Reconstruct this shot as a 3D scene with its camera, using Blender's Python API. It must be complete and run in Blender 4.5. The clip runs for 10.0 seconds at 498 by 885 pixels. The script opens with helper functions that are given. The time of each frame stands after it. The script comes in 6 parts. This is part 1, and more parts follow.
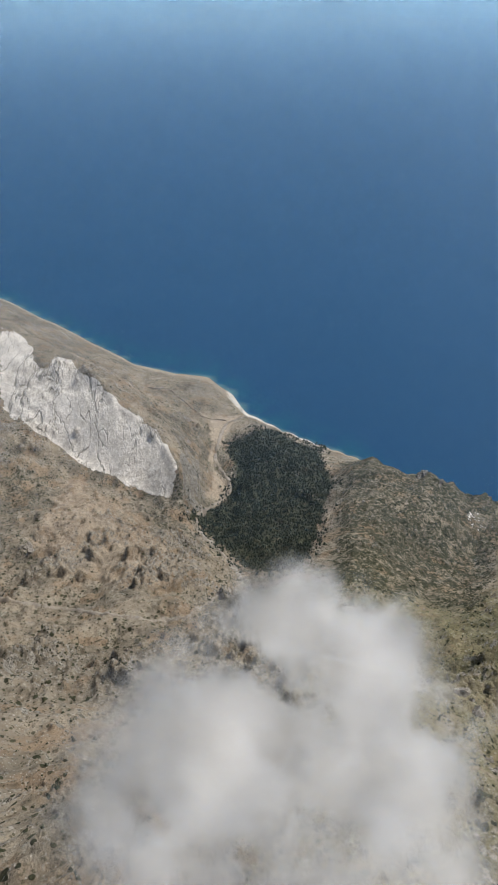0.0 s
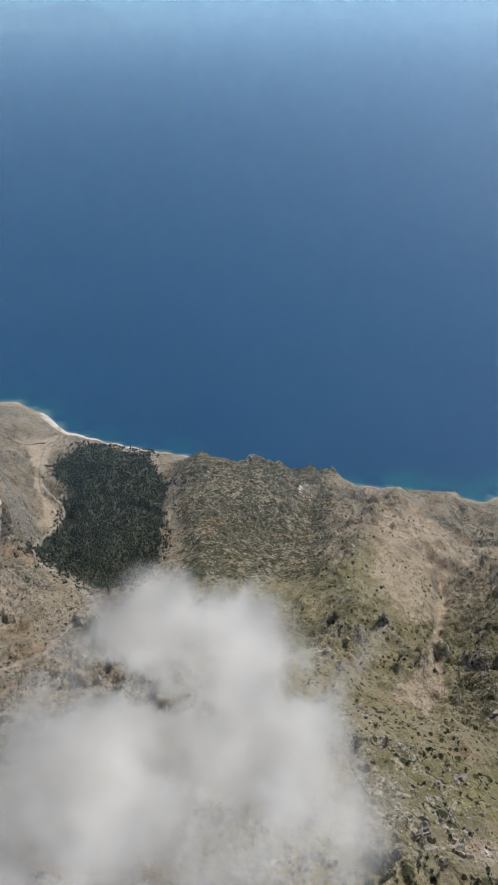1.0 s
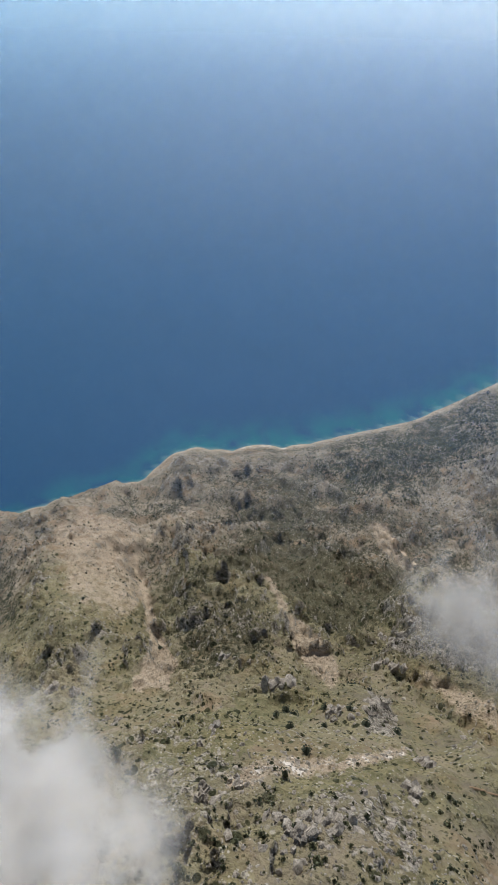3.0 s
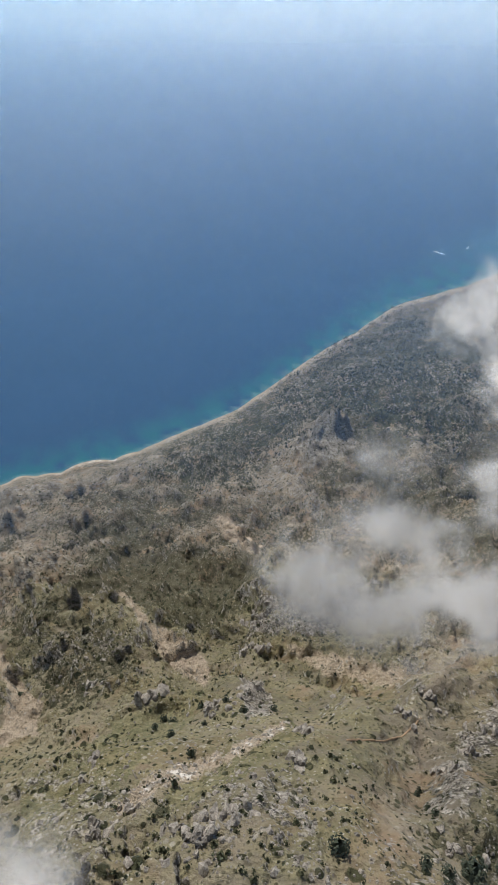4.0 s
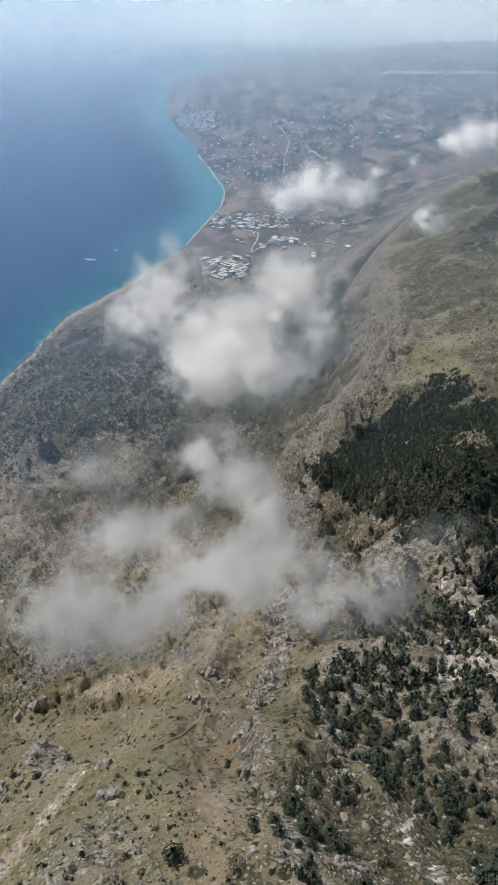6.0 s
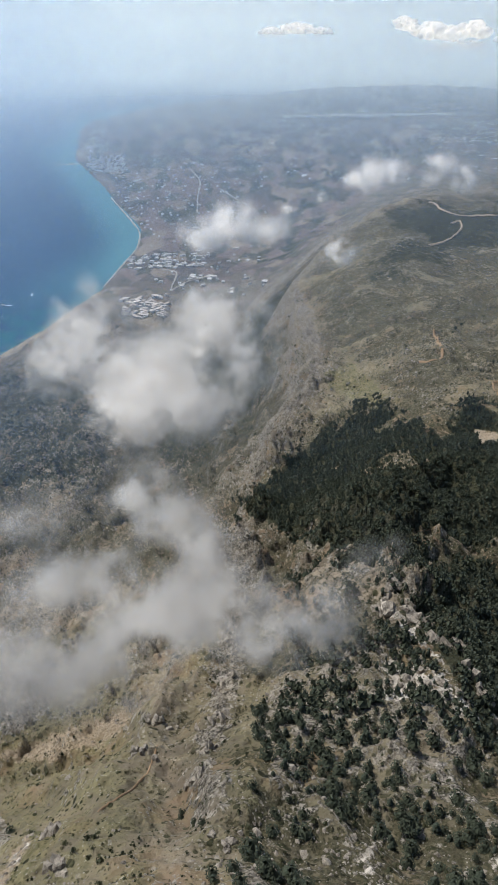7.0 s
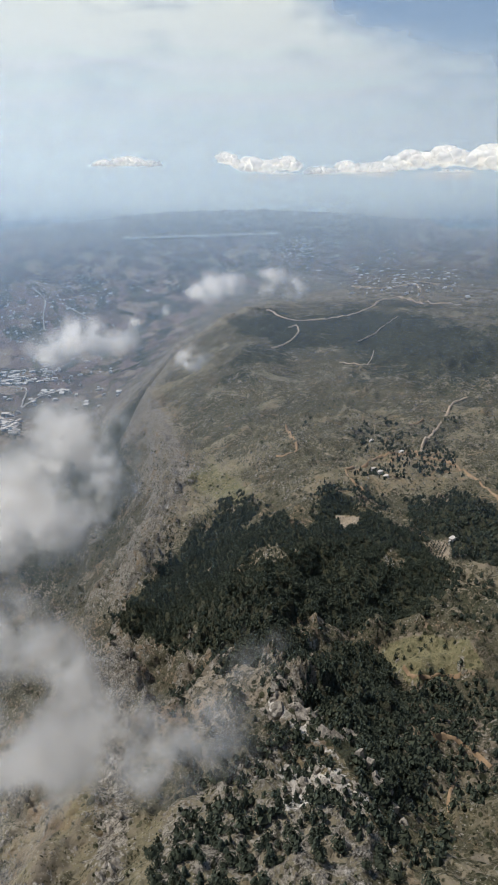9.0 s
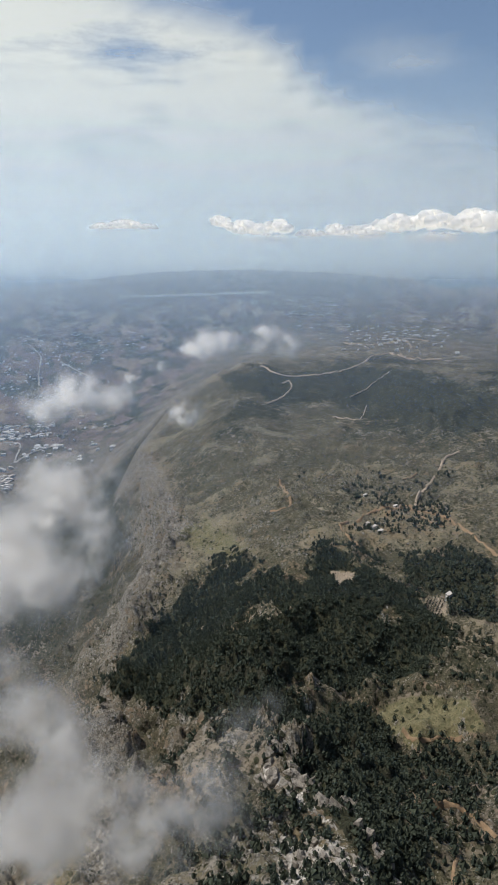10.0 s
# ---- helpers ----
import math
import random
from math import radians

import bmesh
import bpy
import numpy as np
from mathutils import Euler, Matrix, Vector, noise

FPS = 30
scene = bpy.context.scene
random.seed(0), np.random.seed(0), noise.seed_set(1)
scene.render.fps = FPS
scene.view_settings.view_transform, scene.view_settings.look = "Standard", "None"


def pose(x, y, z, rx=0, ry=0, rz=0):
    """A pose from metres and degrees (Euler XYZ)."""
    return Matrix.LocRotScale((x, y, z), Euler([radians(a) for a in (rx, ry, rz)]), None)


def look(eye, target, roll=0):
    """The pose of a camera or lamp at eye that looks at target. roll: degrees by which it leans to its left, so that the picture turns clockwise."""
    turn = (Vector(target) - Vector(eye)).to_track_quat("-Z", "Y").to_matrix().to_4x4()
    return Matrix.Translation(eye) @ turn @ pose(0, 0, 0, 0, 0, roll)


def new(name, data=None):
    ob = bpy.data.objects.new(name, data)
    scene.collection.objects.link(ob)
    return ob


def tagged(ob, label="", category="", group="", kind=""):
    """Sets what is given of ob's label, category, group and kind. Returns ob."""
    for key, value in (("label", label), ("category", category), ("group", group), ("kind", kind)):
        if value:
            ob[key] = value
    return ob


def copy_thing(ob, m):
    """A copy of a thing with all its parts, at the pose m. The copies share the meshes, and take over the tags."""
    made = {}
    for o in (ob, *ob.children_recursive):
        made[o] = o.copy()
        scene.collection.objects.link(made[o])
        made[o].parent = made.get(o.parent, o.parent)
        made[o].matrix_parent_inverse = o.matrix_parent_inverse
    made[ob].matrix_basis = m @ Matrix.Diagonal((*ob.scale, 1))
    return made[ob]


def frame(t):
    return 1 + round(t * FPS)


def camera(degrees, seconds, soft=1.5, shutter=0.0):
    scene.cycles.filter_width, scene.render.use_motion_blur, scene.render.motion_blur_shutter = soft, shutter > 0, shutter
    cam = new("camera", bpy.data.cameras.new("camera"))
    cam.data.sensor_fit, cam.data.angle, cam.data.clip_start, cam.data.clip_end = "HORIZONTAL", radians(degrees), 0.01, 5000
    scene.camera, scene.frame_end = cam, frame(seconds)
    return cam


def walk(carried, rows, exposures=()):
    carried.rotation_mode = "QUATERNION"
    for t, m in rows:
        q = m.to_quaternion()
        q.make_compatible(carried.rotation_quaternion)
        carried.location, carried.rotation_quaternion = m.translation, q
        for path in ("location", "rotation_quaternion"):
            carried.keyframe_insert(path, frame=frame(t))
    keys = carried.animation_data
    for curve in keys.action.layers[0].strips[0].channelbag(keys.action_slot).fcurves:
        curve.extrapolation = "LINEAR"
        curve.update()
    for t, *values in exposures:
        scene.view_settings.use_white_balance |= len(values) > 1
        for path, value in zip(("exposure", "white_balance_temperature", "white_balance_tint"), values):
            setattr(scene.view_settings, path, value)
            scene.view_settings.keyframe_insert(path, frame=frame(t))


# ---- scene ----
# ---- camera: hovering over the mountain ridge with a slow drift, turning to its right and lifting its view ----
EYE = (0.0, 0.0, 950.0)
SEEN = [  # seconds, bearing, dip, lean
    (0.0, 4.59, -35.13, -0.83), (0.5, 14.03, -35.17, -0.95), (1.0, 23.37, -35.20, -0.88), (1.5, 32.69, -35.24, -0.72),
    (2.0, 42.14, -35.28, -0.63), (2.5, 51.58, -35.28, -0.49), (2.7, 55.30, -35.28, -0.43), (3.8, 75.64, -35.12, -0.08), (4.0, 79.35, -35.08, -0.06), (4.5, 88.65, -34.99, 0.04),
    (5.0, 98.01, -34.87, 0.03), (5.3, 103.40, -34.80, -0.01), (5.5, 106.29, -34.79, -0.02), (5.7, 108.0, -34.72, -0.03),
    (6.8, 115.94, -32.04, -0.20), (7.0, 117.44, -31.28, -0.21), (7.5, 121.08, -29.14, -0.18),
    (8.0, 124.66, -26.85, -0.19), (8.5, 128.27, -24.48, -0.13), (9.0, 130.89, -22.10, -0.11), (9.5, 131.60, -19.67, -0.11),
    (10.0, 131.48, -17.22, -0.08)]


def ahead(bearing, dip, d=100.0):
    """A point d metres from the eye, at a bearing (clockwise from +y) and a dip in degrees."""
    b, e = radians(bearing), radians(dip)
    return Vector(EYE) + d * Vector((math.sin(b) * math.cos(e), math.cos(b) * math.cos(e), math.sin(e)))


cam = camera(42.47, 10.0, soft=1.2)


def drift(t):
    return Vector((0.0, 0.4 * (4.5 - t), 0.0))


walk(cam, [(t, look(Vector(EYE) + drift(t), ahead(b, e) + drift(t), lean)) for t, b, e, lean in SEEN],
     [(0.0, 0.0), (2.5, 0.02), (4.0, 0.05), (5.5, 0.04), (7.5, -0.04), (8.5, -0.10), (10.0, -0.24)])

# ---- light: high sun over the sea, hazy sky with thin high cloud ----
SUN_BEARING, SUN_HEIGHT = 62.0, 58.0
scene.cycles.transparent_max_bounces = 160
sun = new("sun", bpy.data.lights.new("sun", "SUN"))
sun.data.energy, sun.data.angle, sun.data.color = 4.0, radians(0.5), (1.0, 0.96, 0.9)
sun.matrix_world = look(ahead(SUN_BEARING, SUN_HEIGHT, 500), EYE)


def nodes_of(tree):
    tree.nodes.clear()

    def add(kind, **values):
        node = tree.nodes.new(kind)
        for key, value in values.items():
            if key.startswith("i_"):
                node.inputs[key[2:].replace("_", " ")].default_value = value
            else:
                setattr(node, key, value)
        return node
    return add, tree.links.new


world = bpy.data.worlds.new("sky")
scene.world = world
world.use_nodes = True
add, link = nodes_of(world.node_tree)
sky = add("ShaderNodeTexSky", sky_type="NISHITA", sun_disc=False, sun_elevation=radians(SUN_HEIGHT),
          sun_rotation=radians(SUN_BEARING), altitude=900.0, air_density=1.0, dust_density=1.0, ozone_density=1.0)
back = add("ShaderNodeBackground", i_Strength=0.11)
link(sky.outputs[0], back.inputs[0])
link(back.outputs[0], add("ShaderNodeOutputWorld").inputs[0])

# ---- the lie of the land: bearing, dip from the eye, distance over the map ----
REACH, NEAR_REACH = 4930.0, 2600.0


def squeeze(p):
    """Draws what lies past 2.6 km in towards the eye, along the line of sight, so that the horizon stands within 5 km."""
    v = p - np.array(EYE)
    r = np.linalg.norm(v, axis=-1, keepdims=True)
    u = np.maximum(r - NEAR_REACH, 0) / (REACH - NEAR_REACH)
    r2 = np.where(r > NEAR_REACH, NEAR_REACH + (REACH - NEAR_REACH) * u / (1 + u), r)
    return np.array(EYE) + v * (r2 / np.maximum(r, 1e-6))


def lattice(ix, iy, seed):
    h = (ix.astype(np.int64) * 374761393 + iy.astype(np.int64) * 668265263 + seed * 974634777) & 0xFFFFFFFF
    h = ((h ^ (h >> 13)) * 1274126177) & 0xFFFFFFFF
    return ((h ^ (h >> 16)) & 0xFFFFFF) / float(0xFFFFFF) * 2 - 1


def value_noise(x, y, seed=0):
    """Smooth noise, -1 to 1, one bump a unit."""
    fx, fy = np.floor(x), np.floor(y)
    ix, iy, tx, ty = fx.astype(np.int64), fy.astype(np.int64), x - fx, y - fy
    tx, ty = tx * tx * tx * (tx * (tx * 6 - 15) + 10), ty * ty * ty * (ty * (ty * 6 - 15) + 10)
    a, b = lattice(ix, iy, seed), lattice(ix + 1, iy, seed)
    c, d = lattice(ix, iy + 1, seed), lattice(ix + 1, iy + 1, seed)
    return (a + (b - a) * tx) * (1 - ty) + (c + (d - c) * tx) * ty


def fractal(x, y, size, octaves, seed=0, ridged=False, gain=0.5):
    total, amp, norm = 0.0, 1.0, 0.0
    for k in range(octaves):
        c, s = math.cos(0.6 * k + seed), math.sin(0.6 * k + seed)
        n = value_noise((c * x - s * y) / size + 17.3 * k, (s * x + c * y) / size - 9.1 * k, seed + k)
        total = total + amp * ((1 - 2 * np.abs(n)) if ridged else n)
        norm, amp, size = norm + amp, amp * gain, size / 2.03
    return total / norm


def smooth(a, b, x):
    t = np.clip((x - a) / (b - a), 0, 1)
    return t * t * (3 - 2 * t)


# the shore: bearing, distance
SHORE = [(-60, 7000), (-40, 4600), (-28, 3300), (-17.5, 2523), (-14.3, 2261), (-10.5, 2016), (-6.8, 1823), (-2.8, 1735), (0.6, 1701),
         (3.0, 1638), (2.7, 1590), (4.6, 1482), (8.2, 1400), (11.9, 1347), (15.3, 1310), (20, 1240), (26, 1200),
         (32.8, 1190), (40.8, 1190), (48.4, 1212), (49.2, 1222), (51, 1270), (53.7, 1316), (56.5, 1314), (59, 1305), (62, 1334),
         (64.5, 1318), (67.4, 1342), (69.6, 1372), (74.2, 1438), (77.9, 1508), (81.6, 1641), (83.4, 1724)]
SHORE_WEST = [(86.3, 1865), (89.7, 2034), (93.4, 2316), (96.4, 2445), (98.9, 2575), (101.5, 2780), (104.3, 3018), (106.1, 3350),
              (107.9, 3800), (108.3, 4167), (107.4, 4599), (106.3, 5080), (105.7, 5650), (104.7, 6360), (103.5, 7500), (103.8, 8600),
              (104.2, 10000), (104.9, 11700), (106.3, 12400), (111.4, 15477), (120, 18800), (127, 26000), (150, 26000)]
# crests, spurs, gullies and slopes: bearing, dip, distance
CLIFF_CREST = [(-24, -20.0, 2020), (-18.0, -22.7, 1740), (-15.5, -26.6, 1480), (-13.8, -26.1, 1490), (-11.5, -27.7, 1370), (-9.2, -30.2, 1225), (-5.7, -33.4, 1085),
               (-3.1, -37.1, 960)]
CLIFF_FOOT = [(-26, -30, 1290), (-19.6, -28.8, 1400), (-19.3, -30.1, 1330), (-16.9, -32.3, 1235), (-13.2, -35.6, 1090), (-8.1, -38.7, 965), (-4.7, -39.7, 925)]
BEHIND_CLIFF = [(-6.3, -29.8, 1540), (-11.3, -26.6, 1770), (-15.7, -23.1, 2120), (-2.0, -32.7, 1360), (-1, -30.5, 1560)]
EAST_VALLEY = [(3.4, -34.0, 1370), (2.2, -35.0, 1300), (1.1, -37.0, 1160), (2.5, -38.9, 1060), (0.5, -40.3, 985), (-2.4, -42.2, 880), (1.5, -45.3, 700), (3.5, -47.3, 600), (3.0, -50, 470)]
EAST_SLOPE = [(-21.4, -34.2, 1060), (-18.7, -36.3, 980), (-14.1, -39.2, 850), (-9.8, -42.4, 700), (-5.2, -42.9, 730), (-2.2, -46.6, 560),
              (-13.9, -45.7, 600), (-25.1, -44.0, 690), (-19.8, -46.8, 560), (-13.4, -48.6, 490), (-6.4, -50.1, 440), (-1.8, -49.0, 510),
              (-23.1, -54.0, 260), (-33.3, -57.6, 174), (-29.5, -63.1, 98), (-8.6, -58.8, 175)]
KNOLL_RIDGE = [(18.0, -35.6, 1080), (16.0, -36.8, 1030), (15.9, -38.2, 960), (15.6, -40.6, 840), (16.2, -42.3, 750), (16.6, -46.0, 560), (19, -52, 330), (20, -58, 165)]
KNOLL_LEFT = [(5.5, -34.4, 1290), (8.8, -35.0, 1240), (12.0, -36.2, 1170), (13.2, -39.0, 1010), (12.6, -41.7, 860), (10.5, -46.3, 610), (5.5, -43, 800), (5, -39, 1020), (8, -51, 410)]
KNOLL_RIGHT = [(20.6, -36.5, 1050), (24.1, -36.3, 1055), (26.6, -36.6, 1060), (30.1, -36.9, 1065), (29.7, -39.4, 930), (23.7, -42.4, 770), (27.4, -46.2, 600), (30.6, -42, 850), (30.0, -44.9, 680), (29, -50, 430)]
SPUR_C = [(40.0, -37.9, 1010), (36.6, -41.2, 790), (36.6, -45.6, 545), (37.5, -48.8, 410), (35.6, -53.0, 280), (37.4, -57.7, 160), (33, -37.4, 1080), (45, -38, 1060)]
GULLY_C = [(51.3, -42.0, 800), (49.4, -42.6, 780), (46.9, -44.3, 680), (48.0, -46.8, 545), (47.4, -49.8, 420), (48.1, -52.2, 330), (49.9, -54.9, 245), (53.8, -57.6, 178)]
MID_C = [(52.1, -39.6, 930), (54, -37, 1150), (59.4, -40.5, 880), (60, -37.6, 1150), (53.5, -44.0, 660), (59.8, -44.8, 600), (65.2, -40.4, 860), (63.1, -39.1, 960), (67, -37, 1180)]
SPUR_D = [(55.7, -46.0, 550), (54.4, -50.8, 350), (57.7, -53.7, 255), (53.7, -56.3, 190), (45.5, -58.7, 150)]
SCREE_D = [(61.5, -46, 585), (63.0, -47.5, 515), (66.5, -50.4, 385), (71.1, -53.4, 280), (73.4, -55.3, 222)]
TERRACE = [(64.6, -55.9, 195), (81.1, -56.3, 190), (62.1, -60.2, 126), (75.4, -61.4, 113), (70.6, -60.9, 119), (51.9, -65.7, 75), (67.9, -66.0, 72), (84.4, -63.5, 92), (86.8, -59.0, 146), (70.4, -62.3, 106), (84.3, -66.4, 72)]
WEST_SLOPE = [(76.8, -41.4, 800), (80.9, -44.2, 640), (74.8, -36.9, 1130), (70.6, -39.2, 950), (83.0, -48.9, 420), (73.2, -38.8, 1010), (81.5, -39.1, 960),
              (79.3, -41.9, 780), (83.6, -45.7, 560), (82.0, -36.0, 1200), (77.5, -43.4, 690)]
WEST_CRAG = [(87.4, -34.3, 1130), (89.8, -33.3, 1150), (86.1, -37.3, 1030), (84.2, -48.1, 430), (87.9, -47.2, 450), (93.0, -48.1, 410), (81.6, -51.7, 310), (78.7, -55.2, 213)]
WEST_SPUR = [(94.5, -31.6, 1290), (100.1, -29.8, 1380), (97.4, -25.5, 1800), (93.1, -27.7, 1600), (101.9, -34.1, 1100), (107.4, -32.8, 1180), (108.6, -30, 1450), (89.8, -29.0, 1500), (104, -24, 1960), (110, -24, 1900)]
CLOUD_KNOLL = [(96.4, -39.6, 770), (100.1, -38.3, 755), (104.9, -37.4, 735), (110.6, -36.6, 715), (102.2, -43.0, 590), (107.1, -46.7, 400), (112.2, -49.5, 262), (104, -52, 260)]
MAIN_CREST = [(111.7, -60.8, 112), (110.4, -58.4, 135), (113.0, -54.8, 178), (114.9, -50.7, 245), (116, -45, 370), (116.5, -40, 560), (117.4, -36.5, 690), (119.5, -33.5, 800), (122.2, -29.9, 960),
              (124.6, -27.2, 1090), (123.9, -24.4, 1230), (123.0, -20.9, 1480), (121.4, -18.2, 1720), (123.2, -16.2, 1900), (125.4, -13.9, 2080), (127.6, -12.1, 2250), (130.9, -10.5, 2420), (133.0, -10.2, 2480)]
SEAWARD_FACE = [(113.3, -31.4, 1180), (113, -27, 1560), (115, -22, 2150), (117, -19.5, 2500), (120.5, -15.5, 3150), (125, -12, 3900), (131, -9.2, 4600)]
NORTH_SLOPE = [(117.5, -58, 128), (125.2, -62.0, 104), (126.4, -52.3, 205), (124.0, -44.2, 345), (121.5, -39, 560), (126.6, -28.5, 900), (127.5, -26.4, 1040), (120.8, -41.2, 470), (129.3, -48.0, 260), (135.7, -55.7, 165), (144.9, -61.5, 108)]
CLIFF_RIB = [(130.5, -42.5, 345), (133.2, -43.3, 325), (137.6, -44.8, 300), (141.5, -46.1, 275), (144.2, -48.4, 240), (147.7, -49.5, 226)]
NORTH_BASIN = [(133.4, -37.5, 470), (138, -39.8, 430), (142, -42.0, 390), (146.6, -36.8, 500), (150.8, -34.9, 540), (155.1, -38.8, 440), (148.8, -41.2, 408), (151.0, -44.4, 340), (154, -50, 250), (138.0, -25.4, 860), (145.8, -28.2, 740),
               (154.7, -26.1, 810), (140.7, -24.3, 930), (147.0, -20.9, 1120), (153, -20, 1180), (135.8, -23.0, 1020), (160, -40, 420), (160, -25, 850)]
WEST_HILLS = [(135.6, -16.0, 1650), (139.8, -15.9, 1600), (149.4, -12.8, 1950), (142.2, -12.8, 2050), (136.5, -11.0, 2300), (139.5, -9.9, 2560), (143.4, -9.3, 2650), (147.3, -9.6, 2600), (152.8, -9.8, 2500), (134.6, -20.5, 1200), (160, -11, 2200)]
PLAIN = [(112, -14, 3780), (118, -13, 4050), (110, -9, 5800), (120, -9, 5600), (130, -7.4, 6900), (140, -7.2, 6600), (152, -7, 6600), (108, -6.5, 7900), (118, -6, 8400),
         (130, -5.3, 9400), (145, -5.2, 9000), (126, -2.9, 21500), (134.4, -2.7, 22500), (116, -4.2, 17500), (148, -3.6, 17500)]
NEAR_SPUR = [(72, -64, 86), (82, -62.3, 96), (88.5, -61.1, 106), (97.5, -58.5, 132), (103.6, -53.9, 195), (110.0, -51.6, 232)]
NEAR_HOLLOW = [(104.0, -56.0, 166), (107.0, -58.5, 148), (107.5, -61.8, 114)]
PLATEAU = [(105, -4.6, 10500), (108, -4.1, 11500), (110.7, -3.6, 12500), (115, -3.1, 13500), (120, -2.6, 14500), (124.6, -2.2, 16000), (132, -2.0, 17000), (140, -2.5, 15500), (146, -3.2, 14500), (152.3, -4.0, 12500), (160, -4.4, 11500)]
# out of sight, behind: bearing, distance, height
BEHIND = [(-60, 300, 740), (-60, 900, 650), (-50, 2000, 320), (-80, 1500, 560), (-60, 4500, 120), (-90, 5000, 200), (175, 150, 770), (180, 400, 620), (175, 1200, 480), (180, 2600, 300), (175, 5000, 80),
          (210, 200, 760), (210, 900, 520), (215, 2200, 180), (210, 5000, 30), (250, 300, 780), (250, 1200, 560), (250, 3500, 150), (0, 5, 812), (90, 22, 800), (0, 45, 790), (180, 60, 800), (270, 90, 800), (160, 60, 790), (120, 60, 795),
          (175, 14000, 60), (215, 14000, 20), (255, 14000, 20), (-70, 14000, 30)]


def spread(line):
    """More points along a line of the map."""
    out = [line[0]]
    for a, b in zip(line, line[1:]):
        n = 1 + int(min(3, math.hypot(radians(b[0] - a[0]) * 2.5, math.log(b[-1] / a[-1])) / 0.14))
        out += [tuple(p + (q - p) * k / n for p, q in zip(a, b)) for k in range(1, n + 1)]
    return out


def map_point(bearing, d):
    """Where a place lies on the sheet on which the heights are drawn: distances by their logarithm."""
    rho, b = np.log1p(np.asarray(d) / 60.0), np.radians(bearing)
    return np.stack([rho * np.sin(b), rho * np.cos(b)], -1)


known = []
for line in (CLIFF_CREST, CLIFF_FOOT, EAST_VALLEY, KNOLL_RIDGE, SPUR_C[:6], GULLY_C, SCREE_D, MAIN_CREST, CLIFF_RIB, NEAR_SPUR, NEAR_HOLLOW, PLATEAU):
    known += [(b, d, EYE[2] + d * math.tan(radians(e))) for b, e, d in spread(line)]
for line in (BEHIND_CLIFF, EAST_SLOPE, KNOLL_LEFT, KNOLL_RIGHT, SPUR_C[6:], MID_C, SPUR_D, TERRACE, WEST_SLOPE, WEST_CRAG, WEST_SPUR, CLOUD_KNOLL, SEAWARD_FACE,
             NORTH_SLOPE, NORTH_BASIN, WEST_HILLS, PLAIN):
    known += [(b, d, EYE[2] + d * math.tan(radians(e))) for b, e, d in line]
shore = spread(SHORE + SHORE_WEST)
known += [(b, d, 0.0) for b, d in shore]
known += [(b, d * 1.12, -25.0 - d * 0.004) for b, d in SHORE[::2] if b < 100] + [(b, 26000, -150.0) for b in range(-60, 103, 12)]
known += [(b, d, -30.0) for b, d in ((104.5, 3900), (103.5, 5000), (102, 6400), (100, 9000), (103, 14000), (110, 19000), (118, 24000), (130, 32000), (145, 32000), (96, 3000), (90, 2500))]
known += [(105, 2500, 70.0), (106.2, 2850, 40.0), (108.5, 3300, 30.0), (110, 3900, 30.0)]
known += BEHIND
known = np.array(known)
spots = map_point(known[:, 0], known[:, 1])
gap = np.linalg.norm(spots[:, None] - spots[None], axis=-1)
gap[np.arange(len(gap)), np.arange(len(gap))] = -0.004
pull = np.linalg.solve(gap, known[:, 2] - 100.0)


def broad(x, y):
    """The height of the land without its small relief."""
    x, y = np.atleast_1d(x).astype(float), np.atleast_1d(y).astype(float)
    p = map_point(np.degrees(np.arctan2(x, y)), np.hypot(x, y)).reshape(-1, 2)
    out = np.empty(len(p))
    for k in range(0, len(p), 20000):
        q = p[k:k + 20000]
        out[k:k + 20000] = np.sqrt((q[:, None, 0] - spots[None, :, 0]) ** 2 + (q[:, None, 1] - spots[None, :, 1]) ** 2) @ pull + 100.0
    return out.reshape(x.shape)


# craggy knolls: bearing, distance, half width, height
KNOBS = [(88.4, 1130, 60, 55), (86.6, 1040, 45, 38), (84.5, 960, 40, 22), (53.2, 985, 46, 34), (52.8, 690, 30, 20), (59.5, 905, 40, 22), (64.5, 870, 40, 20), (70, 960, 46, 24), (75, 1060, 50, 26),
         (80, 1090, 50, 24), (96.5, 770, 40, 26), (88, 455, 26, 16), (92, 405, 24, 15), (82, 425, 22, 12), (80, 196, 12, 3), (65, 200, 13, 3), (137, 316, 24, 14), (142, 285, 20, 12), (134, 335, 20, 10),
         (32.4, 1080, 30, 16), (24.3, 1090, 26, 12), (120, 780, 50, 22), (118, 640, 40, 18)]


def crest_distance(x, y, crest=MAIN_CREST):
    """How far a place lies from the line of a crest or gully."""
    best = np.full(np.shape(x), 1e9)
    line = [(d * math.sin(radians(b)), d * math.cos(radians(b))) for b, _, d in crest]
    for (ax, ay), (bx, by) in zip(line, line[1:]):
        t = np.clip(((x - ax) * (bx - ax) + (y - ay) * (by - ay)) / max((bx - ax) ** 2 + (by - ay) ** 2, 1e-6), 0, 1)
        best = np.minimum(best, np.hypot(x - ax - t * (bx - ax), y - ay - t * (by - ay)))
    return best


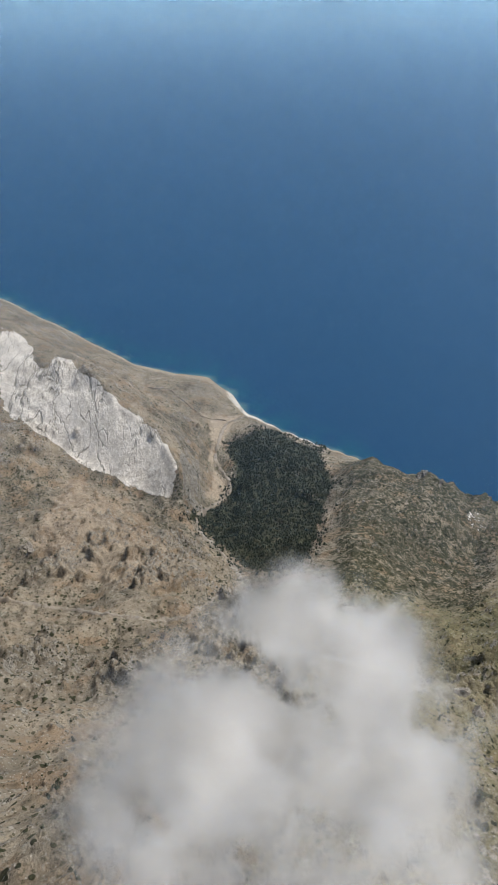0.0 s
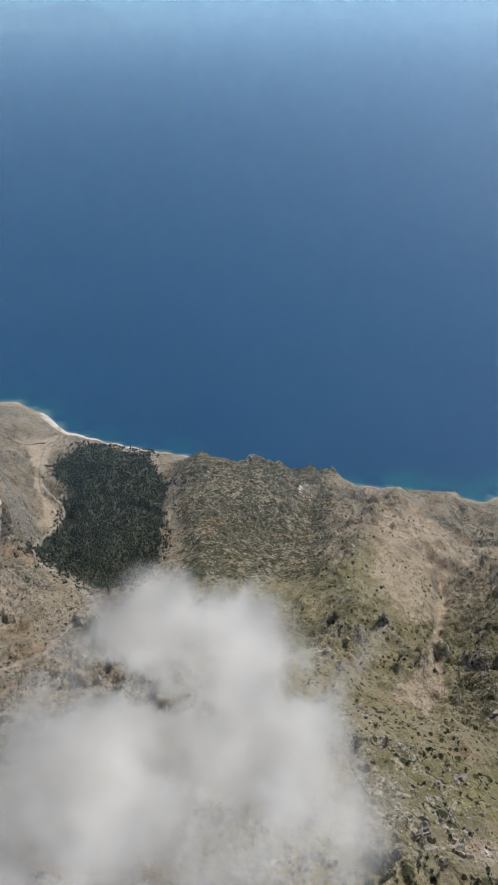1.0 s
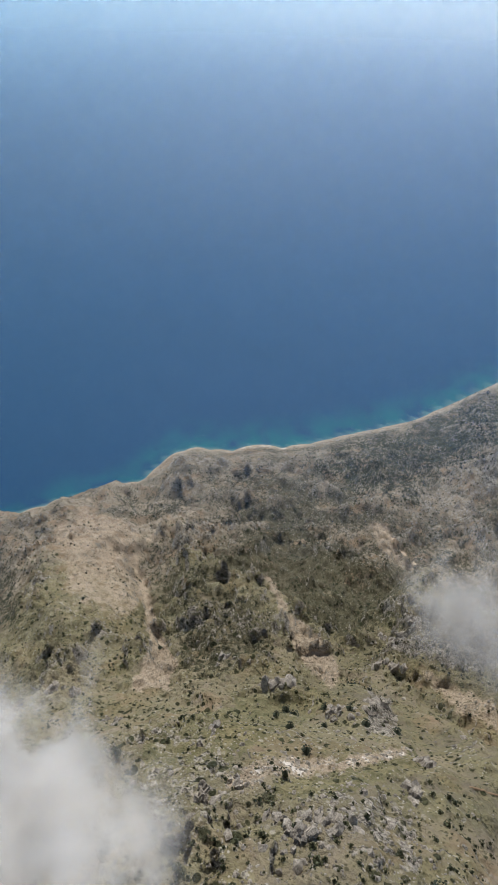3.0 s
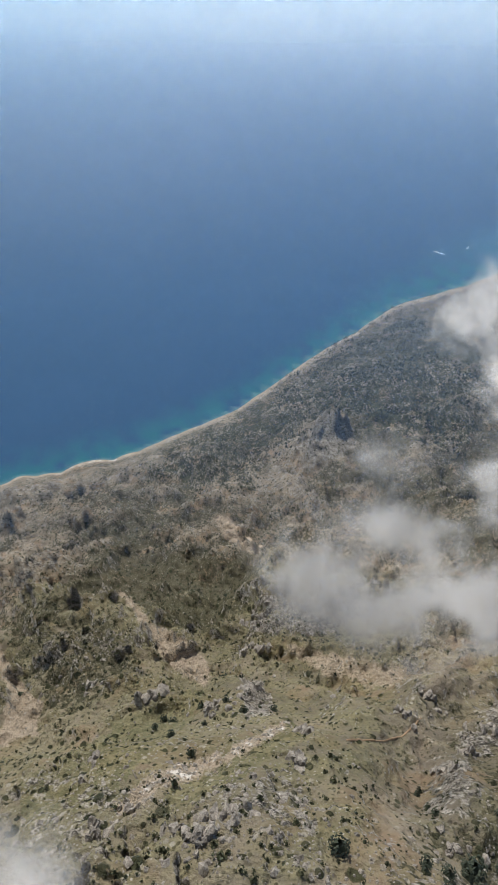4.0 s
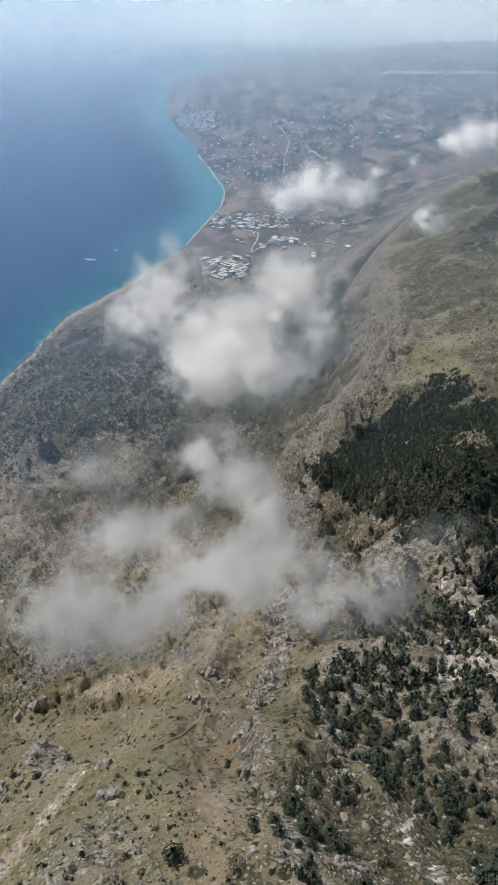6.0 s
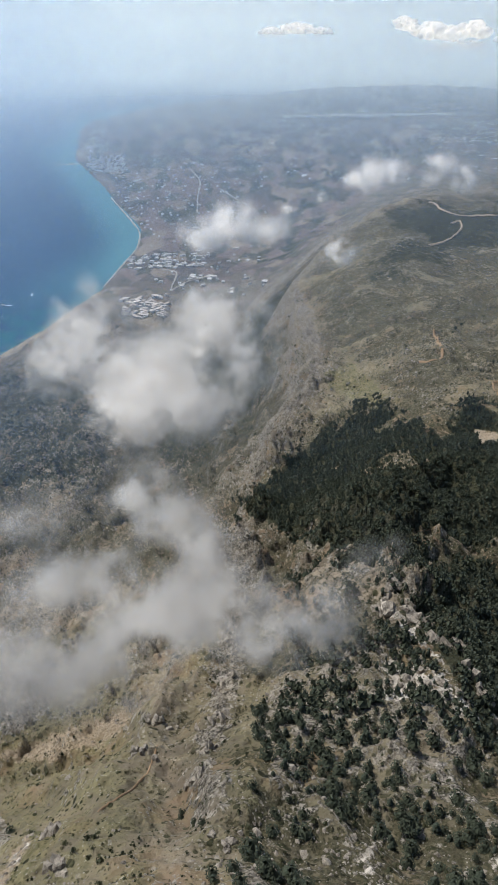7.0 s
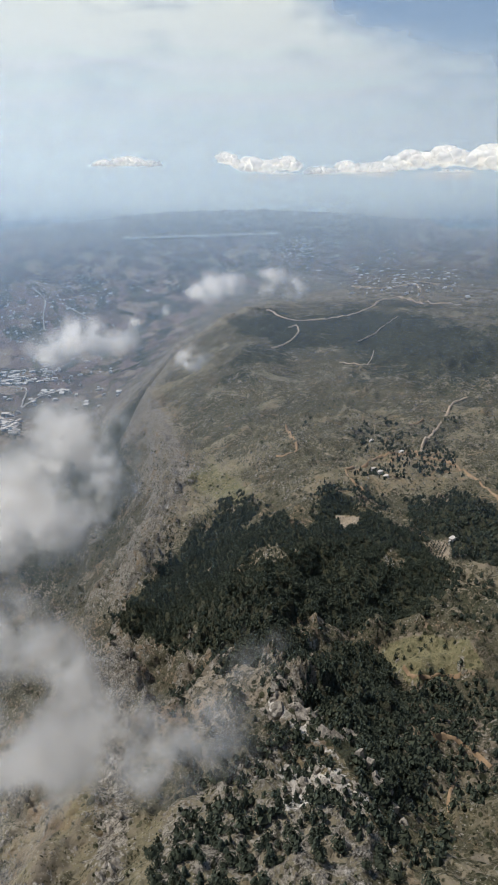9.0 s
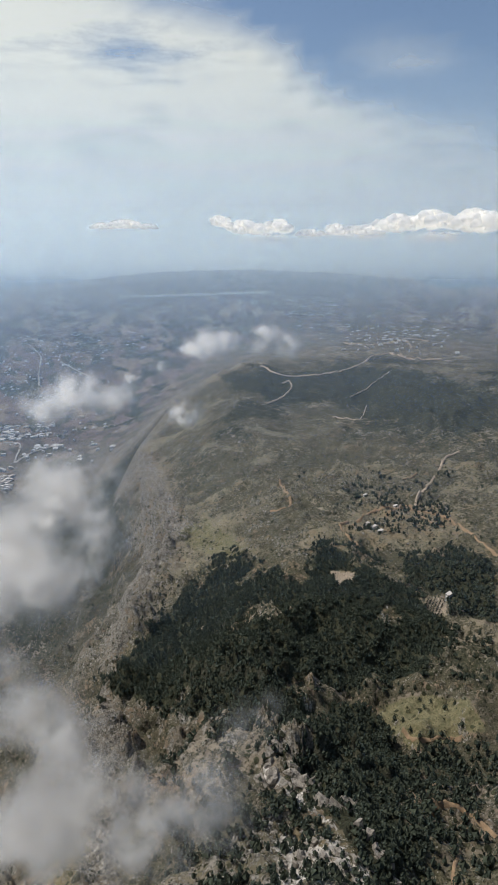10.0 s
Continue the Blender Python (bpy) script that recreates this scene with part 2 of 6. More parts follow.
def seaward(x, y):
    """Metres from the main crest: + towards the sea, - inland; far from it the sign alone matters."""
    best, sign = np.full(np.shape(x), 1e9), np.ones(np.shape(x))
    line = [(d * math.sin(radians(b)), d * math.cos(radians(b))) for b, _, d in MAIN_CREST[7:]]
    for (ax, ay), (bx, by) in zip(line, line[1:]):
        t = np.clip(((x - ax) * (bx - ax) + (y - ay) * (by - ay)) / max((bx - ax) ** 2 + (by - ay) ** 2, 1e-6), 0, 1)
        r = np.hypot(x - ax - t * (bx - ax), y - ay - t * (by - ay))
        side = (bx - ax) * (y - ay) - (by - ay) * (x - ax)
        sign, best = np.where(r < best, np.where(side > 0, 1.0, -1.0), sign), np.minimum(best, r)
    return sign * best


def white_slab(b, d):
    """1 on the bare white slab between its foot and its crest."""
    crest_d = np.interp(b, [p[0] for p in CLIFF_CREST], [p[2] for p in CLIFF_CREST])
    foot_d = np.interp(b, *zip(*sorted((p[0], p[2]) for p in CLIFF_FOOT)))
    return smooth(foot_d - 30, foot_d + 30, d) * smooth(crest_d + 20, crest_d - 40, d) * smooth(-2.5, -5, b)


def small(x, y, z):
    """Crags, gullies and hummocks."""
    d = np.hypot(x, y)
    rough = smooth(3, 60, z) * (1 - 0.4 * smooth(1200, 1700, d) * (x > 900)) * (1 - 0.97 * smooth(2400, 4200, d) * (1 - smooth(150, 420, z)))
    amp = np.minimum(1, d / 420.0) ** 0.7
    wx, wy = x + 14 * fractal(x, y, 70, 2, 91), y + 14 * fractal(x, y, 70, 2, 92)
    g = 30 * fractal(wx, wy, 190, 4, 3, True, 0.55) * amp + 16 * fractal(wx, wy, 46, 4, 8, True, 0.6) * amp
    b = np.degrees(np.arctan2(x, y))
    # ribs and gullies running down to the shore, and the broken white face
    ribs = fractal(np.arctan2(wx, wy) * 700, np.log(np.maximum(d, 30) / 700) * 240, 95, 5, 17, True, 0.62)
    g = g + 30 * (ribs - 0.4) * amp * smooth(34, 54, b) * smooth(131, 122, b) * smooth(240, 480, d) * smooth(3000, 2000, d)
    g = g * (1 - 0.4 * smooth(50, 40, b) * smooth(300, 500, d))
    face = white_slab(b, d)
    g = g * (1 - 0.8 * face) + 9 * face * (np.abs(fractal(wx * 0.5 - wy, wx + wy * 0.35, 150, 2, 19)) * 2 - 0.6) + 2.5 * face * fractal(wx, wy, 22, 4, 20, True, 0.62)
    g = g * (1 - 0.45 * smooth(10, 15, b) * smooth(36, 30, b) * smooth(400, 600, d))
    crag = (1 - 0.6 * smooth(10, 15, b) * smooth(36, 30, b)) * smooth(-0.05, 0.35, fractal(wx, wy, 110, 3, 21)) * smooth(-0.15, 0.3, fractal(wx, wy, 26, 3, 4))
    g = g + (3 + 13 * smooth(150, 420, d)) * crag * (0.4 + fractal(wx, wy, 15, 4, 31, True, 0.65)) + 1.9 * fractal(x, y, 8, 3, 44)
    g = g + (1.2 + 3.2 * crag) * fractal(wx, wy, 6.5, 3, 45, True, 0.7) * smooth(900, 400, d)
    g = g + 9 * smooth(0.1, 0.5, fractal(wx, wy, 240, 2, 22)) * (fractal(wx, wy, 34, 4, 32, True, 0.68) - 0.2) * smooth(260, 520, d) * smooth(2400, 1600, d) * (1 - face)
    sharp = np.exp(-(crest_distance(wx, wy) / (12 + 26 * smooth(150, 700, d))) ** 2)
    g = g + sharp * (3 + 10 * smooth(180, 700, d)) * (0.6 + fractal(wx, wy, 26, 4, 71, True, 0.62))
    sd = seaward(x + 30 * fractal(x, y, 140, 3, 93), y + 30 * fractal(x, y, 140, 3, 94))
    along = smooth(480, 700, d) * smooth(2700, 2200, d)
    g = g * (1 - 0.45 * along * smooth(25, -90, sd) * smooth(-900, -500, sd))
    g = g + along * (24 * np.exp(-np.abs(sd) / 55.0) - 34 * smooth(0, 130, sd) * smooth(700, 250, sd))
    # sharp spurs and cut gullies over the bay
    for line, tall_, wide_ in ((KNOLL_RIDGE, 9, 40), (SPUR_C[:6], 12, 32), (GULLY_C, -14, 26), (EAST_VALLEY, -7, 30)):
        g = g + tall_ * np.exp(-crest_distance(wx, wy, line) / wide_) * smooth(200, 380, d) * smooth(1060, 820, d)
    for b, far, wide_, tall_ in KNOBS:
        r = np.hypot(wx - far * math.sin(radians(b)), wy - far * math.cos(radians(b))) / wide_
        on = r < 1
        if on.any():
            g[on] += tall_ * smooth(1.0, 0.15, r[on]) * (0.6 + 0.85 * fractal(x[on], y[on], wide_ * 0.45, 4, 61, True, 0.68))
    return rough * (g - 7 * amp) + 12 * smooth(5000, 9000, d) * fractal(x, y, 1800, 3, 51) * smooth(5, 40, z)


def height(x, y):
    z = broad(x, y)
    x, y = np.asarray(x, float).reshape(z.shape), np.asarray(y, float).reshape(z.shape)
    b, d = np.degrees(np.arctan2(x, y)), np.hypot(x, y)
    z = np.where((b > -62) & (b < 102), z - 500 * smooth(7000, 14000, d), z) - 800 * smooth(27000, 34000, d)
    base = z
    z = z + small(x, y, z)
    # ledges and rock bands where the land is craggy
    craggy = smooth(0.02, 0.3, fractal(x, y, 130, 3, 21)) * smooth(20, 80, base) * smooth(3200, 2200, d)
    step = 5.0 + 9.0 * smooth(200, 900, d)
    wave = z + step * 0.9 * fractal(x, y, 40, 3, 95) + 0.25 * step * fractal(x, y, 7, 2, 96)
    t = wave / step
    return z + craggy * 0.75 * step * (smooth(0.3, 0.62, t - np.floor(t)) - (t - np.floor(t)))


# ---- where things lie on the land: outlines in bearing and dip from the hovering point ----
WHITE_FACE = [(-18.0, -22.7), (-16.2, -24.2), (-15.5, -26.9), (-13.8, -26.1), (-12.6, -26.6), (-10.1, -29.1), (-5.7, -33.4), (-3.1, -37.0), (-4.7, -39.6), (-8.0, -38.6), (-13.2, -35.6), (-15.6, -33.5), (-16.9, -32.3), (-19.3, -30.1), (-19.6, -28.3)]
WHITE_CLIFF = [(28.3, -39.0), (29.4, -38.4), (30.8, -38.7), (31.8, -39.9), (30.4, -40.6), (29.1, -40.3)]
COAST_FOREST = [(5.5, -33.8), (8.8, -34.3), (12.0, -35.7), (14.2, -38.2), (13.2, -41.7), (11.1, -46.3), (4.3, -46.4), (1.5, -44.6), (-2.6, -41.3), (1.8, -40.2), (2.9, -37.7), (2.1, -35.4)]
ORANGE_HILL = [(-21.3, -40.6), (-15.1, -36.1), (-9.2, -40.0), (-3.4, -45.1), (-1.6, -47.6), (-10.2, -47.2), (-19.1, -45.1)]
SAND_VALLEY = [(0.4, -33.0), (4.0, -32.4), (2.1, -34.6), (0.8, -35.8), (0.7, -37.3), (2.2, -39.2), (1.4, -40.6), (-0.8, -39.8), (0.9, -38.6), (0.2, -36.8)]
ORANGE_SPUR = [(38.4, -40.3), (42.4, -39.2), (48.7, -42.3), (46.9, -44.5), (46.9, -48.8), (43.0, -49.5), (37.8, -46.6)]
SCREE_C = [(47.9, -43.0), (49.5, -42.8), (46.8, -44.7), (48.0, -48.4), (48.2, -51.2), (50.4, -53.6), (48.7, -55.6), (43.3, -55.1), (46.9, -52.1), (46.9, -48.8), (46.2, -44.4)]
SCREE_D = [(62.9, -47.0), (64.3, -47.8), (66.0, -50.0), (70.6, -51.7), (73.9, -54.5), (72.9, -56.1), (68.1, -53.9), (65.6, -51.5)]
MAQUIS_MID = [(50.0, -45.5), (59.7, -43.9), (68.7, -44.9), (79.3, -43.2), (81.3, -48.0), (74.3, -51.5), (66.4, -50.0), (63.0, -47.5), (62.7, -50.4), (64.2, -53.9), (51.2, -54.5), (49.0, -50.8)]
GRASS_A = [(43.1, -58.8), (51.1, -58.0), (64.8, -56.5), (73.0, -56.3), (69.0, -59.0), (54.8, -61.4), (43.5, -61.1)]
GRASS_B = [(62.9, -63.4), (70.1, -62.0), (85.5, -58.1), (88.2, -59.5), (76.5, -63.2), (65.1, -64.2)]
PALE_BAND = [(54.9, -62.8), (64.3, -61.4), (75.1, -60.8), (85.5, -58.1), (84.8, -59.4), (74.9, -62.1), (65.6, -62.7), (57.0, -63.7)]
LIME_NEAR = [(67.3, -64.5), (75.9, -62.3), (84.2, -61.1), (89.1, -62.6), (91.3, -64.7), (69.4, -69.0)]
MAQUIS_W = [(59.8, -42.5), (67.5, -41.8), (78.8, -44.9), (80.5, -48.4), (74.6, -52.0), (65.0, -49.5), (58.3, -45.9)]
DARK_COAST = [(83.4, -28.9), (93.4, -22.3), (99.2, -22.5), (104.1, -26.9), (101.8, -33.6), (93.4, -33.7), (88.0, -32.3), (79.5, -39.5), (71.8, -39.6), (65.2, -36.9), (77.3, -32.3)]
CRAG_W = [(80.5, -48.4), (85.7, -47.2), (93.6, -46.6), (93.2, -50.5), (87.8, -51.9), (80.0, -52.1), (77.0, -55.0), (76.5, -53.6)]
CRAG_N = [(85.9, -33.7), (88.6, -32.5), (91.0, -34.3), (90.5, -35.8), (86.1, -37.3)]
CRAG_S = [(77.9, -55.1), (81.2, -54.9), (84.2, -57.9), (78.8, -58.6)]
PALE_TRACK = [(74.7, -41.5), (77.2, -41.8), (78.3, -43.6), (81.6, -45.1), (78.8, -44.6), (76.6, -43.4)]
PALE_SLOPE = [(87.4, -52.5), (97.5, -52.8), (104.6, -51.7), (98.8, -54.7), (88.4, -54.5), (82.3, -52.0)]
LIME_NEAR_W = [(77.6, -61.0), (87.5, -61.2), (92.1, -64.1), (93.4, -68.9), (73.6, -66.0)]
SHADE_CREST = [(110.9, -57.0), (113.8, -50.6), (115.5, -51.4), (114.7, -53.7), (111.9, -58.7)]
SPARSE_N = [(118.3, -53.9), (121.4, -50.8), (136.3, -45.3), (146.0, -51.0), (158.0, -56.0), (160.0, -66.0), (117.8, -69.0), (114.4, -65.0), (120.3, -58.5)]
GREEN_TOP = [(124.4, -24.9), (127.6, -24.3), (131.1, -26.8), (129.5, -27.7), (126.1, -26.3)]
ROCKY_TOP = [(129.8, -24.2), (132.3, -21.6), (138.4, -24.9), (137.8, -27.9), (134.5, -27.3)]
NORTH_FOREST = [(117.1, -36.2), (122.8, -32.2), (126.3, -28.4), (129.2, -27.2), (133.1, -28.0), (137.1, -29.8), (138.6, -25.9), (142.5, -26.8), (145.8, -28.7), (151.2, -30.1), (151.0, -32.6), (150.3, -35.4), (147.6, -36.3), (144.4, -38.4), (148.0, -41.7), (147.6, -45.4), (151.5, -47.7), (148.3, -50.6), (144.3, -48.8), (136.4, -44.8), (132.6, -41.7), (128.9, -41.6), (123.0, -39.2), (117.2, -37.8)]
FOREST_BLOCK = [(146.4, -26.5), (150.7, -25.0), (154.8, -26.0), (155.5, -30.5), (151.3, -30.8), (148.5, -28.9), (146.6, -28.1)]
RIGHT_WOODS = [(148.8, -41.6), (156.9, -39.2), (157.5, -42.7), (153.0, -42.9), (148.7, -45.2)]
WHITE_ROCKS = [(134.6, -48.3), (138.5, -48.2), (144.3, -48.8), (147.7, -50.7), (135.4, -51.8)]
CLIFF_BAND = [(133.2, -43.5), (135.1, -44.1), (138.9, -45.1), (144.0, -46.6), (145.5, -48.6), (141.7, -48.3), (136.4, -46.0), (133.3, -45.3)]
MEADOW = [(144.8, -39.0), (148.9, -37.4), (153.7, -37.0), (155.6, -38.7), (152.6, -40.1), (148.8, -41.4), (147.0, -40.6)]
MEADOW_GREEN = [(149.1, -39.1), (151.7, -37.8), (154.3, -39.0), (152.6, -40.1), (149.0, -40.3)]
CLEARING = [(139.5, -28.3), (142.0, -28.2), (142.1, -28.8), (140.4, -29.4)]
ORCHARD_PLOT = [(148.1, -29.8), (150.6, -29.0), (151.3, -30.8), (149.8, -31.2)]
DRY_FIELDS = [(140.1, -24.1), (145.3, -22.0), (150.4, -22.0), (152.4, -23.1), (148.7, -25.5), (145.6, -25.9), (142.3, -25.2)]
DARK_HILL = [(128.4, -11.0), (136.5, -10.5), (144.4, -9.8), (153.0, -11.7), (153.3, -14.0), (144.8, -14.6), (137.6, -13.9), (130.4, -13.0)]
RIGHT_SCRUB = [(150.3, -31.4), (155.6, -31.8), (156.3, -36.0), (151.9, -35.6)]
OLIVES = [(151.5, -43.9), (155.7, -42.3), (157.9, -44.5), (158.5, -47.3), (153.8, -47.3)]
ROAD_RIDGE = [(132.5, -10.49), (133.0, -10.39), (133.6, -11.08), (135.5, -11.36), (137.6, -11.18), (139.6, -10.79), (141.5, -10.25), (142.2, -9.44), (143.9, -9.19)]
ROAD_RIDGE_B = [(134.5, -11.97), (135.3, -11.57), (135.5, -12.46), (134.0, -13.58), (133.0, -13.74)]
ROAD_FAR = [(143.9, -9.19), (145.4, -9.48), (149.2, -9.55)]
TRACK_A = [(134.5, -20.53), (135.0, -21.52), (135.8, -22.51), (135.3, -23.01), (133.6, -23.29)]
TRACK_B = [(140.4, -24.30), (140.8, -25.01), (142.4, -26.13)]
TRACK_C = [(140.4, -24.20), (142.3, -23.94), (143.0, -22.90), (144.8, -22.51), (146.9, -22.57), (148.9, -22.61), (150.4, -22.91), (152.0, -23.66), (154.8, -25.36)]
TRACK_D = [(147.1, -22.55), (147.3, -21.32), (148.6, -19.73), (149.4, -17.71), (150.6, -17.12)]
TRACK_E = [(143.8, -23.57), (145.3, -22.71), (146.3, -21.90), (148.5, -23.38), (150.0, -23.68)]
TRACK_F = [(145.9, -19.97), (147.1, -19.38)]
TRACK_G = [(147.8, -40.10), (149.0, -40.75), (153.6, -39.73)]
TRACK_H = [(151.4, -45.50), (151.9, -44.84), (153.3, -44.38), (155.6, -44.66), (158.1, -45.56)]
TRACK_I = [(153.6, -46.21), (154.9, -47.04), (154.4, -48.59), (154.8, -49.47)]
TRACK_J = [(140.7, -13.09), (142.1, -12.29), (144.0, -10.75)]
TRACK_K = [(139.2, -14.88), (141.8, -15.03), (142.2, -13.77)]
EAST_STREAM = [(4.3, -32.81), (2.1, -33.36), (1.4, -34.59), (0.7, -36.59), (2.2, -38.41), (2.4, -39.42), (0.8, -40.36), (-1.9, -41.46), (-1.4, -42.98), (1.5, -45.10), (3.2, -46.86), (3.3, -48.78), (-0.1, -51.49), (-1.6, -53.71)]
VALLEY_WASH = [(-25.3, -44.40), (-20.3, -46.48), (-14.7, -48.16), (-8.6, -49.72), (-4.2, -50.05), (-1.4, -48.83), (2.8, -47.81)]
COAST_TRACK = [(-6.8, -29.51), (-3.5, -30.05), (-0.2, -32.76), (2.2, -33.11)]
FOOTPATH = [(94.6, -59.12), (97.3, -58.71), (100.0, -58.45), (102.7, -57.49), (104.5, -55.79)]
TRACK_EAST = [(81.1, -44.42), (78.7, -43.37), (76.7, -42.14)]
COAST_ROAD = [(104.5, -17.22), (106.2, -15.64), (107.7, -14.30), (108.2, -12.98), (107.2, -11.69), (106.0, -10.21)]
PLAIN_ROAD_A = [(110.3, -17.88), (111.8, -17.16), (113.7, -16.78)]
PLAIN_ROAD_B = [(113.1, -11.61), (113.2, -10.14), (113.6, -9.11), (112.6, -8.11)]
PLAIN_ROAD_C = [(109.7, -16.07), (111.2, -16.26), (110.8, -16.96), (110.3, -17.88)]
PLAIN_ROAD_D = [(115.0, -9.69), (117.4, -11.06)]
FAR_ROAD_A = [(139.9, -8.33), (141.9, -8.48), (143.9, -8.33), (145.3, -7.80), (147.2, -7.98)]
FAR_ROAD_B = [(145.3, -8.04), (146.0, -8.35), (145.3, -9.00)]
RUNWAY = [(120.4, -4.36), (124.6, -4.32), (129.5, -4.17), (133.4, -4.08)]


def ground_angle(x, y, z):
    return np.degrees(np.arctan2(x, y)), np.degrees(np.arctan2(z - EYE[2], np.hypot(x, y)))


def edge_distance(outline, b, e):
    """Degrees inside (+) or outside (-) an outline."""
    b = np.asarray(b, float)
    best, within = np.full(b.shape, 1e9), np.zeros(b.shape, bool)
    sx = 0.75
    for (x1, y1), (x2, y2) in zip(outline, outline[1:] + outline[:1]):
        ax, ay, bx, by = (x1) * sx, y1, (x2) * sx, y2
        px, py = b * sx, e
        t = np.clip(((px - ax) * (bx - ax) + (py - ay) * (by - ay)) / max(1e-9, (bx - ax) ** 2 + (by - ay) ** 2), 0, 1)
        best = np.minimum(best, np.hypot(px - ax - t * (bx - ax), py - ay - t * (by - ay)))
        cross = (ay > py) != (by > py)
        with np.errstate(divide="ignore", invalid="ignore"):
            within ^= cross & (px < (bx - ax) * (py - ay) / (by - ay if by != ay else 1e-9) + ax)
    return np.where(within, best, -best)


def zone(outline, b, e, soft=0.5, wander=0.8, seed=0):
    """1 inside an outline, 0 outside, with a frayed edge."""
    near = (b > min(p[0] for p in outline) - 3) & (b < max(p[0] for p in outline) + 3) & (e > min(p[1] for p in outline) - 3) & (e < max(p[1] for p in outline) + 3)
    out = np.zeros(np.shape(b))
    bb, ee = b[near], e[near]
    out[near] = smooth(-soft, soft, edge_distance(outline, bb, ee) + wander * fractal(bb * 0.75, ee, 1.1, 4, 60 + seed, gain=0.75))
    return out


def on_ground(b, e):
    """The place on the land that is seen at a bearing and a dip."""
    b, e = np.atleast_1d(np.asarray(b, float)), np.atleast_1d(np.asarray(e, float))
    sb, cb, te, r = np.sin(np.radians(b))[:, None], np.cos(np.radians(b))[:, None], np.tan(np.radians(e))[:, None], np.arange(len(b))

    def first(d, land):
        over = EYE[2] + te * d - np.maximum(land(sb * d, cb * d), 0)
        k = np.clip(np.argmax(over <= 0, axis=1), 1, d.shape[1] - 1)
        f = np.clip(over[r, k - 1] / np.maximum(1e-9, over[r, k - 1] - over[r, k]), 0, 1)
        return d[r, k - 1] + (d[r, k] - d[r, k - 1]) * f
    d = first(np.broadcast_to(np.geomspace(30, 24000, 260), (len(b), 260)), broad)
    d = first(d[:, None] * np.geomspace(0.86, 1.14, 45)[None], height)
    x, y = np.sin(np.radians(b)) * d, np.cos(np.radians(b)) * d
    return np.stack([x, y, np.maximum(height(x, y), 0)], -1)


# ---- materials ----
def material(name):
    m = bpy.data.materials.new(name)
    m.use_nodes = True
    add, link = nodes_of(m.node_tree)
    return m, add, link


def ramp(add, link, source, a, b):
    r = add("ShaderNodeMapRange", interpolation_type="SMOOTHSTEP")
    r.inputs["From Min"].default_value, r.inputs["From Max"].default_value = a, b
    link(source, r.inputs["Value"])
    return r.outputs[0]


def mathn(add, link, op, a, b):
    n = add("ShaderNodeMath", operation=op)
    for k, v in enumerate((a, b)):
        if isinstance(v, (int, float)):
            n.inputs[k].default_value = v
        else:
            link(v, n.inputs[k])
    return n.outputs[0]


def mixc(add, link, factor, a, b):
    n = add("ShaderNodeMix", data_type="RGBA")
    for slot, v in ((0, factor), (6, a), (7, b)):
        if isinstance(v, (tuple, float, int)):
            n.inputs[slot].default_value = (*v, 1) if isinstance(v, tuple) else v
        else:
            link(v, n.inputs[slot])
    return n.outputs[2]


def noise_at(add, link, coord, size, detail=4.0, rough=0.6):
    n = add("ShaderNodeTexNoise", i_Scale=1.0 / size, i_Detail=detail, i_Roughness=rough)
    link(coord, n.inputs["Vector"])
    return n.outputs["Fac"]


def varied(name, dark, light, size, roughness=0.9, bump=0.0, metallic=0.0, per_object=0.0):
    """A surface mottled between two colours at two scales."""
    m, add, link = material(name)
    at = add("ShaderNodeTexCoord").outputs["Object"]
    big, fine = noise_at(add, link, at, size), noise_at(add, link, at, size / 7)
    f = mathn(add, link, "ADD", mathn(add, link, "MULTIPLY", big, 0.6), mathn(add, link, "MULTIPLY", fine, 0.4))
    f = ramp(add, link, f, 0.36, 0.64)
    if per_object:
        f = mathn(add, link, "ADD", mathn(add, link, "MULTIPLY", f, 1 - per_object), mathn(add, link, "MULTIPLY", add("ShaderNodeObjectInfo").outputs["Random"], per_object))
    b = add("ShaderNodeBsdfPrincipled", i_Roughness=roughness, i_Metallic=metallic)
    link(mixc(add, link, f, dark, light), b.inputs["Base Color"])
    if bump:
        bp = add("ShaderNodeBump", i_Strength=0.7, i_Distance=bump)
        link(fine, bp.inputs["Height"])
        link(bp.outputs[0], b.inputs["Normal"])
    link(b.outputs[0], add("ShaderNodeOutputMaterial").inputs[0])
    return m


def leafy(name, dark, light):
    """Foliage that varies from clump to clump."""
    m, add, link = material(name)
    f = mathn(add, link, "MULTIPLY", add("ShaderNodeNewGeometry").outputs["Random Per Island"], 0.7)
    f = mathn(add, link, "ADD", f, mathn(add, link, "MULTIPLY", noise_at(add, link, add("ShaderNodeNewGeometry").outputs["Position"], 30.0), 0.5))
    b = add("ShaderNodeBsdfPrincipled", i_Roughness=0.75)
    b.inputs["Specular IOR Level"].default_value = 0.2
    link(mixc(add, link, f, dark, light), b.inputs["Base Color"])
    link(b.outputs[0], add("ShaderNodeOutputMaterial").inputs[0])
    return m


